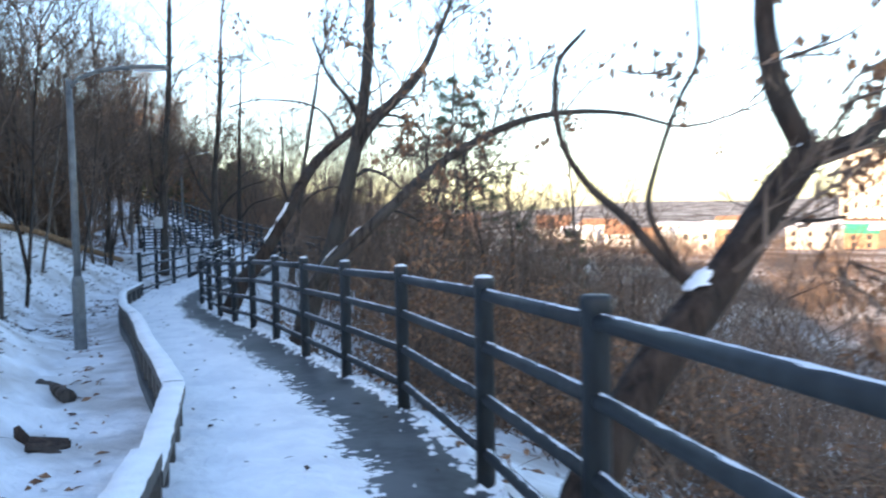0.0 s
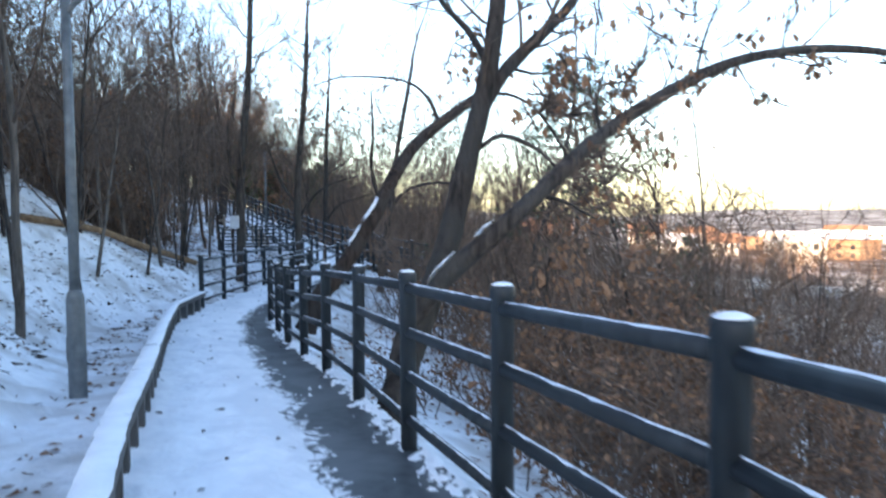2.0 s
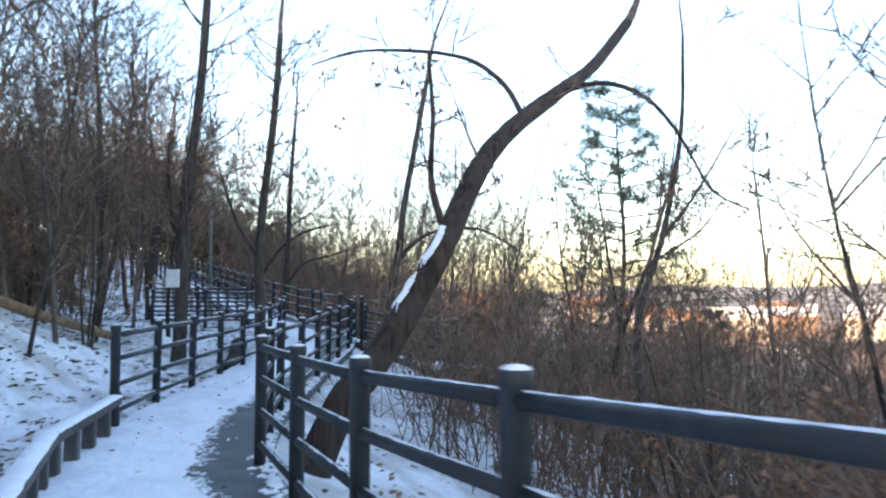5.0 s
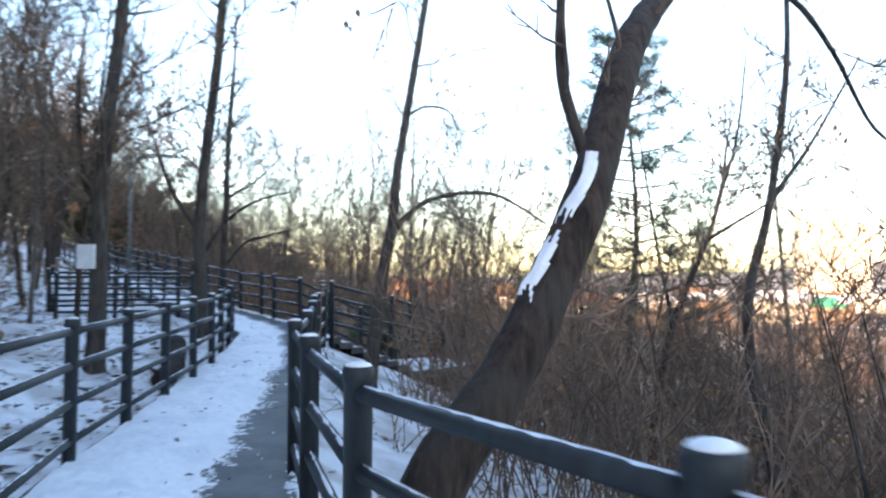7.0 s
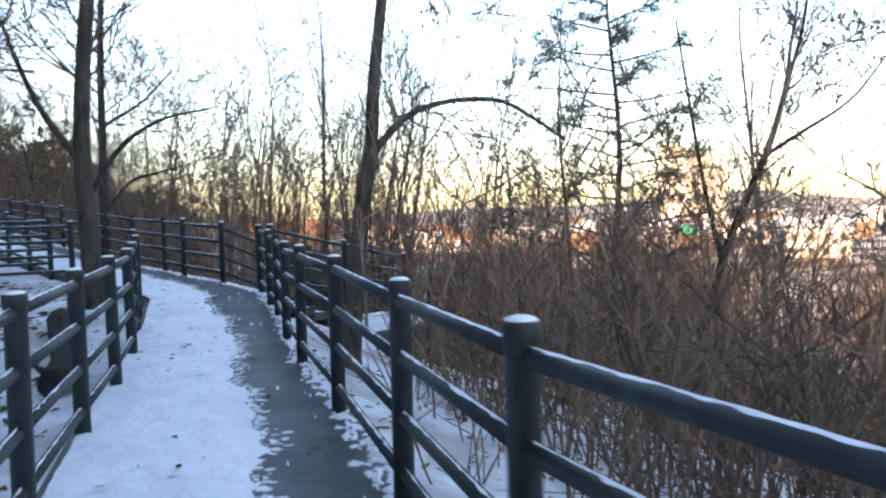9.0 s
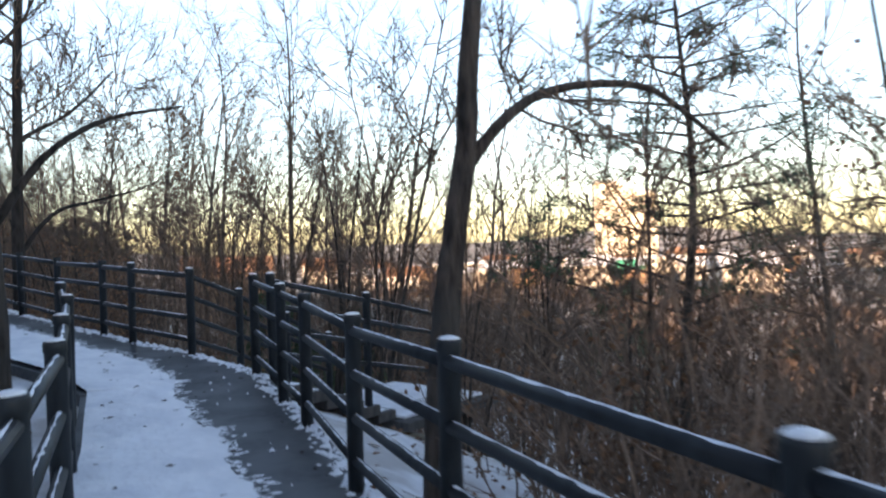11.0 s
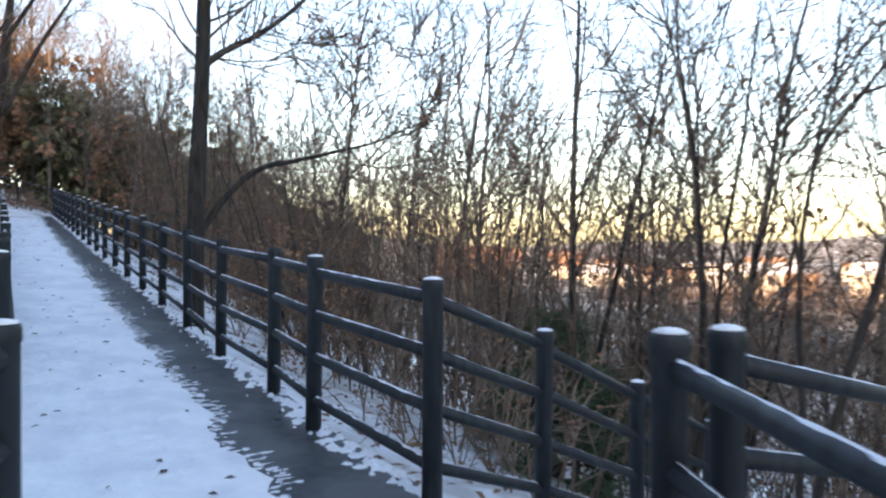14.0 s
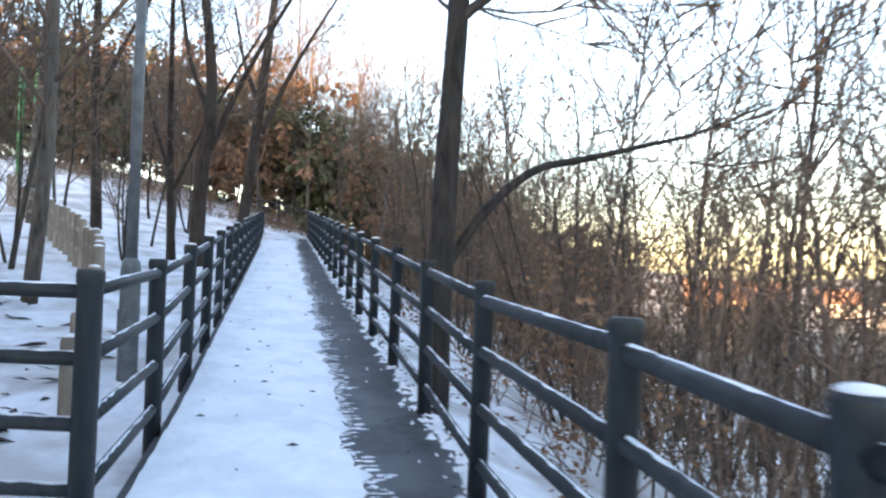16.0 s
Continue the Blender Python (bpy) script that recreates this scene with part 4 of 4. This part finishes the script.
# ---- lamp posts ----
def lamp_post(x, y, z, height, arm_yaw, seed):
    base = root("lamp_post", Matrix.Translation((x, y, z)), "grey steel lamp post with a single curved arm", "lamp post", "lamp posts")
    part_mesh("base", mesh_of("base", *lathe([(-0.3, 0.085), (0.0, 0.085), (0.93, 0.085), (1.0, 0.075), (1.04, 0.052)], 12), STEEL, True), base, "thick lower section")
    part_mesh("pole", mesh_of("pole", *lathe([(1.03, 0.05), (height * 0.6, 0.047), (height, 0.042)], 12), STEEL, True), base)
    part_mesh("hatch", box_mesh("hatch", -0.045, 0.045, -0.092, -0.08, 0.35, 0.6, STEEL, 0.004), base)
    d = Vector((-math.sin(radians(arm_yaw)), math.cos(radians(arm_yaw)), 0))
    arm = [Vector((0, 0, height - 0.15)), Vector((0, 0, height)) + d * 0.15, Vector((0, 0, height + 0.12)) + d * 0.5, Vector((0, 0, height + 0.14)) + d * 0.85]
    part_mesh("arm", mesh_of("arm", *tubes([([tuple(p) for p in spline(arm)], [0.028] * 16, 8)]), STEEL, True), base)
    head = part_mesh("lamp_head", box_mesh("lamp_head", 0, 0.5, -0.09, 0.09, -0.03, 0.03, STEEL, 0.02), base, m=Matrix.Translation(arm[-1]) @ Matrix.Rotation(radians(arm_yaw + 90), 4, "Z"))
    part_mesh("lens", box_mesh("lens", 0.06, 0.45, -0.07, 0.07, -0.042, -0.028, WHITE, 0.005), head, "pale glass lens")
    spots.append((x, y))


lamp_post(-2.85, 9.15, gz(-2.85, 9.15), 3.78, -80, 1)
lamp_post(-13.82, 33.95, gz(-13.82, 33.95), 4.3, -65, 2)

# ---- white board on the tree, green poles ----
sign = root("notice_board", pose(-9.98, 24.5, 1.85, 0, 0, -10), "small blank white notice board fixed to a tree", "sign")
part_mesh("panel", box_mesh("panel", -0.17, 0.17, -0.02, 0.02, -0.2, 0.2, WHITE), sign)
part_mesh("strap", box_mesh("strap", -0.1, 0.1, 0.02, 0.06, 0.05, 0.08, STEEL, 0.004), sign)
for k in range(2):
    gate = root("green_pole", Matrix.Translation((-33.3 + 0.55 * k, 46.4 + 0.2 * k, gz(-33.3, 46.4))), "tall bright green painted metal pole", "pole", "green poles")
    part_mesh("shaft", mesh_of("shaft", *lathe([(-0.4, 0.1), (4.4, 0.1), (4.5, 0.06)], 10), GREEN_METAL, True), gate)
    part_mesh("collar", mesh_of("collar", *lathe([(0.0, 0.16), (0.12, 0.16), (0.14, 0.1)], 10), GREEN_METAL, True), gate)

# ---- wooden post fence along the side path ----
W_POST = mesh_of("wooden_post", *lathe([(-0.4, 0.068), (0.95, 0.064), (0.98, 0.045)], 10), WOOD, True)
W_CAP = mesh_of("snow_cap", *lathe([(0.975, 0.055), (0.995, 0.04), (1.0, 0.01)], 8), SNOW, True)
w_line = fine_line([Vector((-12.6, 32.3, 0)), Vector((-15.0, 34.7, 0)), Vector((-17.6, 36.8, 0)), Vector((-21.6, 39.5, 0)), Vector((-25.8, 42.0, 0)), Vector((-33.0, 45.6, 0))], 0.95)
w_pts = [Vector((p[0], p[1], gz(p[0], p[1]) - 0.4 * max(0, 1 - i / 4))) for i, p in enumerate(w_line)]
fence = root("wooden_fence", Matrix.Translation(w_pts[0]), "weathered round wooden posts with a low rail beside the path", "fence")
for i, p in enumerate(w_pts):
    post = part_mesh("wooden_post", W_POST, fence, m=Matrix.Translation(p - w_pts[0]))
    part_mesh("snow_cap", W_CAP, post)
    if i + 1 < len(w_pts):
        for h in (0.72, 0.36):
            a, b = p - w_pts[0] + Vector((0, 0, h)), w_pts[i + 1] - w_pts[0] + Vector((0, 0, h))
            part_mesh("wooden_rail", mesh_of("wooden_rail", *tubes([([tuple(a), tuple((a + b) / 2 + Vector((0, 0, -0.02))), tuple(b)], [0.035] * 3, 7)]), WOOD, True), fence)

# ---- railing across the end of the walk ----
e0 = Vector(EDGE_B[-1])
e_pts = [e0 + Vector((-4.2, 1.0, 0.35)), e0 + Vector((-2.9, 1.8, 0.35)), e0 + Vector((-1.7, 2.6, 0.35)), e0 + Vector((-0.4, 3.4, 0.35))]
railing([(p.x, p.y, gz(p.x, p.y)) for p in e_pts], "dark railing standing across the end of the boardwalk", seed=9)

# ---- steps ----
TREAD = box_mesh("step", 0, 0.34, 0, 1.66, -0.13, 0, DARK_WOOD, 0.01)
step_dir = math.atan2(STAIR.y, STAIR.x)
stair = root("staircase", Matrix.Translation((-6.78, 28.3, 0.31)) @ Matrix.Rotation(step_dir, 4, "Z"), "dark timber steps covered with patchy snow", "stairs")
rs = random.Random(12)
for k in range(7):
    st = part_mesh("step", TREAD, stair, m=Matrix.Translation((0.05 + 0.3 * k, 0, -0.12 * (k + 1))))
    v, f = [], []
    for i in range(9):
        for j in range(4):
            edge = i in (0, 8) or j in (0, 3)
            v.append((0.03 + 0.09 * j + rs.uniform(-0.02, 0.02), 0.1 + 0.18 * i + rs.uniform(-0.04, 0.04), 0.002 if edge else 0.03 + rs.uniform(0, 0.015)))
    for i in range(8):
        for j in range(3):
            q = 4 * i + j
            f.append((q, q + 1, q + 5, q + 4))
    part_mesh("snow_patch", mesh_of("snow_patch", v, f, SNOW, True), st)
land = box_mesh("landing", 2.1, 4.2, -0.3, 1.9, -1.1, -0.98, DARK_WOOD, 0.01)
ld = part_mesh("landing", land, stair)
part_mesh("snow_cover", box_mesh("snow_cover", 2.25, 4.1, -0.1, 1.75, -0.985, -0.94, SNOW, 0.02), ld)


# ---- fallen log, branches and stones ----
def log_thing(pts, r0, r1, label, name="fallen_log", mat=LOG, knots=3, seed=1):
    r = random.Random(seed)
    foot = Vector(pts[0])
    base = root(name, Matrix.Translation(foot), label, "log")
    line = [p - foot for p in spline(pts)]
    rad = [(r0 + (r1 - r0) * i / (len(line) - 1)) * (1 + 0.12 * noise.noise((i * 0.8, seed, 0))) for i in range(len(line))]
    part_mesh("stem", mesh_of("stem", *tubes([([tuple(p) for p in line], rad, 10)]), mat, True), base)
    for k in range(knots):
        i = r.randrange(1, len(line) - 1)
        d = Vector((r.uniform(-1, 1), r.uniform(-1, 1), r.uniform(0.2, 1))).normalized()
        part_mesh("branch_stub", mesh_of("branch_stub", *tubes([([tuple(line[i]), tuple(line[i] + d * 0.15), tuple(line[i] + d * 0.32)], [rad[i] * 0.5, rad[i] * 0.35, 0.008], 6)]), mat, True), base)


def on_ground(x, y, up=0.08):
    return (x, y, gz(x, y) + up)


log_thing([on_ground(-11.2, 17.2, 0.12), on_ground(-11.1, 19.5, 0.2), on_ground(-11.3, 21.9, 0.25), on_ground(-11.9, 25.2, 0.15)], 0.085, 0.1, "long bare orange-brown fallen log lying on the snow", seed=3)
log_thing([on_ground(-0.7, 5.75, 0.05), on_ground(-1.0, 5.95, 0.07), on_ground(-1.3, 6.2, 0.06), on_ground(-1.5, 6.45, 0.05)], 0.07, 0.05, "short dark broken branch lying in the snow", "broken_branch", BARK, 0, 4)
slab = root("bark_slab", Matrix.Translation(on_ground(0.05, 4.25, 0.0)), "jagged brown slab of broken bark lying in the snow", "bark")
part_mesh("plate", box_mesh("plate", -0.05, 0.24, -0.1, 0.1, -0.03, 0.04, BARK_RED, 0.018), slab, m=pose(0, 0, 0.06, 18, 12, 35))
part_mesh("splinter", mesh_of("splinter", *tubes([([(-0.02, 0.0, -0.04), (-0.1, 0.03, 0.1), (-0.14, 0.03, 0.2)], [0.075, 0.055, 0.02], 6)]), BARK_RED), slab)
part_mesh("splinter", mesh_of("splinter", *tubes([([(0.1, -0.05, 0.0), (0.24, -0.1, 0.04), (0.33, -0.12, 0.03)], [0.06, 0.05, 0.025], 6)]), BARK_RED), slab)
# Made-up log shape, filling in for the dark raised earth under the walkway.
log_thing([on_ground(-8.35, 23.7, 0.15), on_ground(-8.5, 24.5, 0.2), on_ground(-8.8, 25.3, 0.2), on_ground(-9.2, 26.3, 0.15)], 0.15, 0.2, "dark log shape standing in for raised earth behind the railing", "fallen_log", BARK_RED, 2, 6)


def litter(name, count, seed, dmin, dmax, y0, y1, label, category, mat, size):
    """Dead leaves and bits of twig strewn on the snow, joined."""
    r = random.Random(seed)
    v, f = [], []
    xy = np.array([(r.uniform(-30, 8), r.uniform(y0, y1)) for _ in range(count * 6)])
    d, s, h = beside(xy)
    ok = [i for i in range(len(xy)) if dmin < d[i] < dmax][:count]
    zz = ground_z(xy[ok, 0], xy[ok, 1])
    for k, i in enumerate(ok):
        c = Vector((xy[i, 0], xy[i, 1], zz[k] + 0.012))
        a = r.uniform(0, 6.28)
        u = Vector((math.cos(a), math.sin(a), r.uniform(-0.1, 0.3)))
        w = Vector((-math.sin(a), math.cos(a), r.uniform(-0.3, 0.3)))
        L = size * r.uniform(0.5, 1.6)
        W = L * r.uniform(0.15, 0.5)
        b = len(v)
        v += [c - u * L, c + w * W + Vector((0, 0, 0.02)), c + u * L, c - w * W]
        f += [(b, b + 1, b + 2), (b, b + 2, b + 3)]
    tagged(new(name, mesh_of(name, v, f, mat)), label, category, kind="stuff")


litter("leaf_litter", 9000, 21, 1.25, 13, -2, 31, "dead leaves and twigs strewn over the snow", "leaves", LEAF, 0.04)
litter("twig_litter", 4000, 22, 1.7, 11, -2, 36, "short dark twigs poking from the snow", "twigs", BARK, 0.10)
litter("slope_litter", 4000, 23, -9, -1.0, -2, 50, "dead leaves lying on the snowy slope", "leaves", LEAF, 0.06)


def deck_bits():
    r = random.Random(31)
    v, f = [], []
    for _ in range(420):
        i = r.randrange(len(FINE_OUT))
        c = Vector(FINE_OUT[i] + FN[i] * r.uniform(0.1, WIDE)) + Vector((0, 0, 0.046))
        a = r.uniform(0, 6.28)
        u, w = Vector((math.cos(a), math.sin(a), 0)), Vector((-math.sin(a), math.cos(a), 0))
        L = r.uniform(0.012, 0.045)
        b = len(v)
        v += [c - u * L, c + w * L * 0.4 + Vector((0, 0, 0.01)), c + u * L, c - w * L * 0.4]
        f += [(b, b + 1, b + 2), (b, b + 2, b + 3)]
    return mesh_of("deck_litter", v, f, BARK_RED)


tagged(new("deck_litter", deck_bits()), "small dead leaves scattered on the deck snow", "leaves", kind="stuff")


# ---- the valley: houses and towers far off ----
WALLS = [material("pale_render", (0.55, 0.5, 0.43), (0.7, 0.65, 0.57), 0.5, 0.8, 0, 3), material("tan_brick", (0.3, 0.19, 0.12), (0.42, 0.28, 0.18), 0.8, 0.8, 0, 3), material("white_render", (0.68, 0.67, 0.64), (0.8, 0.79, 0.76), 0.5, 0.7, 0, 3)]
ROOFS = [material("snowy_roof", (0.6, 0.62, 0.65), (0.8, 0.8, 0.82), 0.6, 0.8, 0, 3), material("orange_roof", (0.3, 0.15, 0.08), (0.42, 0.24, 0.14), 0.6, 0.7, 0, 3), material("green_roof", (0.05, 0.3, 0.17), (0.09, 0.42, 0.25), 0.6, 0.6, 0, 3)]
PANE = material("dark_pane", (0.03, 0.035, 0.04), (0.06, 0.07, 0.08), 2, 0.15, 0, 2, spec=0.6)


def house(x, y, w, d, h, turn, wall, roof, gable=True, label="small distant valley house", floors=2):
    z = gz(x, y)
    base = root("house", Matrix.Translation((x, y, z)) @ Matrix.Rotation(radians(turn), 4, "Z"), label, "building", "valley buildings")
    part_mesh("wall", box_mesh("wall", -w / 2, w / 2, -d / 2, d / 2, -2, h, wall, 0), base)
    if gable:
        e, t = 0.5, d * 0.28
        v = [(-w / 2 - e, -d / 2 - e, h), (w / 2 + e, -d / 2 - e, h), (w / 2 + e, d / 2 + e, h), (-w / 2 - e, d / 2 + e, h), (-w / 2 - e, 0, h + t), (w / 2 + e, 0, h + t)]
        part_mesh("roof", mesh_of("roof", v, [(0, 1, 5, 4), (2, 3, 4, 5), (0, 4, 3), (1, 2, 5), (0, 3, 2, 1)], roof), base)
    else:
        part_mesh("roof", box_mesh("roof", -w / 2 - 0.3, w / 2 + 0.3, -d / 2 - 0.3, d / 2 + 0.3, h, h + 0.8, roof, 0), base)
    n = max(2, int(w / 3.5))
    for fl in range(floors):
        for k in range(n):
            cx, cz = -w / 2 + w * (k + 0.5) / n, h * (fl + 0.55) / floors
            part_mesh("window", box_mesh("window", cx - 0.6, cx + 0.6, -d / 2 - 0.06, -d / 2 + 0.05, cz - 0.7, cz + 0.7, PANE, 0), base)


rv = random.Random(77)
for k in range(34):
    yaw, far = radians(rv.uniform(-52, 2)), rv.uniform(170, 420)
    house(-6 - math.sin(yaw) * far, 20 + math.cos(yaw) * far, rv.uniform(9, 18), rv.uniform(8, 12), rv.uniform(4, 6.5), math.degrees(yaw) + rv.uniform(-35, 35), rv.choice(WALLS), rv.choice(ROOFS[:1] * 2 + ROOFS[1:2]), rv.random() < 0.7, "distant valley house lit by low sun")
# House added in place of a green net; its roof carries the net's colour.
house(94, 232, 16, 10, 4.5, -25, WALLS[1], ROOFS[2], True, "distant house whose bright green roof stands in for a green net")
house(-16, 150, 14, 9, 8, 5, WALLS[1], ROOFS[1], True, "distant orange-brown house lit by low sun")
house(66, 330, 22, 14, 6, -14, WALLS[0], ROOFS[0], False, "long pale distant hall lit by low sun", 2)
for x, y, h in ((128, 312, 38), (140, 330, 30), (150, 322, 34), (142, 322, 36)):
    house(x, y, 11, 11, h, -20, WALLS[0], ROOFS[0], False, "tall pale distant apartment tower", 8)


# ---- woodland scatter ----
def far_wood(r, x, y, d, s):
    me, lv = r.choice(THICKET[:2] + THICKET[3:])
    ob = new("distant_wood", me)
    ob.matrix_basis = Matrix.Translation((x, y, gz(x, y))) @ pose(0, 0, 0, 0, 0, r.uniform(0, 360)) @ Matrix.Diagonal((3.2, 3.2, r.uniform(1.0, 1.7), 1))
    tagged(ob, "distant brown winter woodland on the slope", "woodland", "distant woods", "stuff")


for k in range(9):
    spots.append((-7.2 + 0.45 * k, 29.1 + 0.36 * k))
for x, y, k, sc in ((-5.7, 34.0, 0, 1.05), (-4.9, 32.9, 2, 1.0), (-3.06, 34.7, 1, 1.2), (-2.5, 31.6, 3, 0.95), (-6.6, 36.5, 2, 1.0), (-1.2, 35.5, 0, 1.1), (-7.6, 38.0, 1, 1.2), (-4.2, 36.8, 3, 1.1), (-3.9, 30.6, 1, 0.8)):
    spots.append((x, y))
    plant("sapling", SAPLING[k], x, y, "bare grey-brown sapling with many forking stems", "sapling", "bare saplings", 70.0 * k + 31 * sc * 9, sc)
keep_off = [(-7.0 + 0.4 * k, 29.0 + 0.34 * k) for k in range(8)] + [(-3.4, 17.2), (-2.9, 18.0), (-2.3, 16.4), (-1.7, 15.2)]


def thicket_clear(r, x, y, d, s):
    if all((x - a) ** 2 + (y - b) ** 2 > 4.4 for a, b in keep_off):
        thicket(r, x, y, d, s)


scatter(17, -24, 2, 4, 27, 3.0, 9.5, 1.4, tall_tree, 101)
scatter(40, -30, 2, 27, 62, 3.4, 17, 1.2, tall_tree, 114)
scatter(9, -15, -6, 16, 28, 3.2, 6.5, 1.1, tall_tree, 121)
scatter(7, -16, -2, 34, 60, -11, -6.5, 1.5, tall_tree, 122)
scatter(42, -30, 14, 33, 85, -22, -5.0, 1.5, tall_tree, 102)
scatter(13, -26, -2, 34, 62, -14, -6.0, 1.6, tall_tree, 110)
scatter(50, -34, -8, 56, 84, -6, 14, 1.2, tall_tree, 109)
scatter(60, -22, 20, 16, 70, -18, -5.0, 1.2, sapling, 103)
scatter(24, -24, 0, 6, 30, 2.9, 9.0, 1.1, sapling, 106)
scatter(14, -30, -2, 30, 62, 3.2, 16, 1.2, sapling, 115)
scatter(8, -22, -4, 37, 62, -13, -3.2, 1.4, sapling, 111)
scatter(78, -6, 20, 2, 24, -11, -3.1, 0.85, thicket_clear, 104)
scatter(58, -24, 14, 18, 62, -11, -3.1, 1.0, thicket_clear, 116)
scatter(110, -22, -1, 2, 36, 6.6, 11, 0.7, thicket, 105)
scatter(45, -26, 10, 60, 100, -12, 25, 2.0, far_wood, 107)
scatter(55, -4, 50, 25, 100, -50, -12, 2.8, far_wood, 108)
scatter(130, 8, 110, 10, 190, -150, -45, 3.5, far_wood, 113)
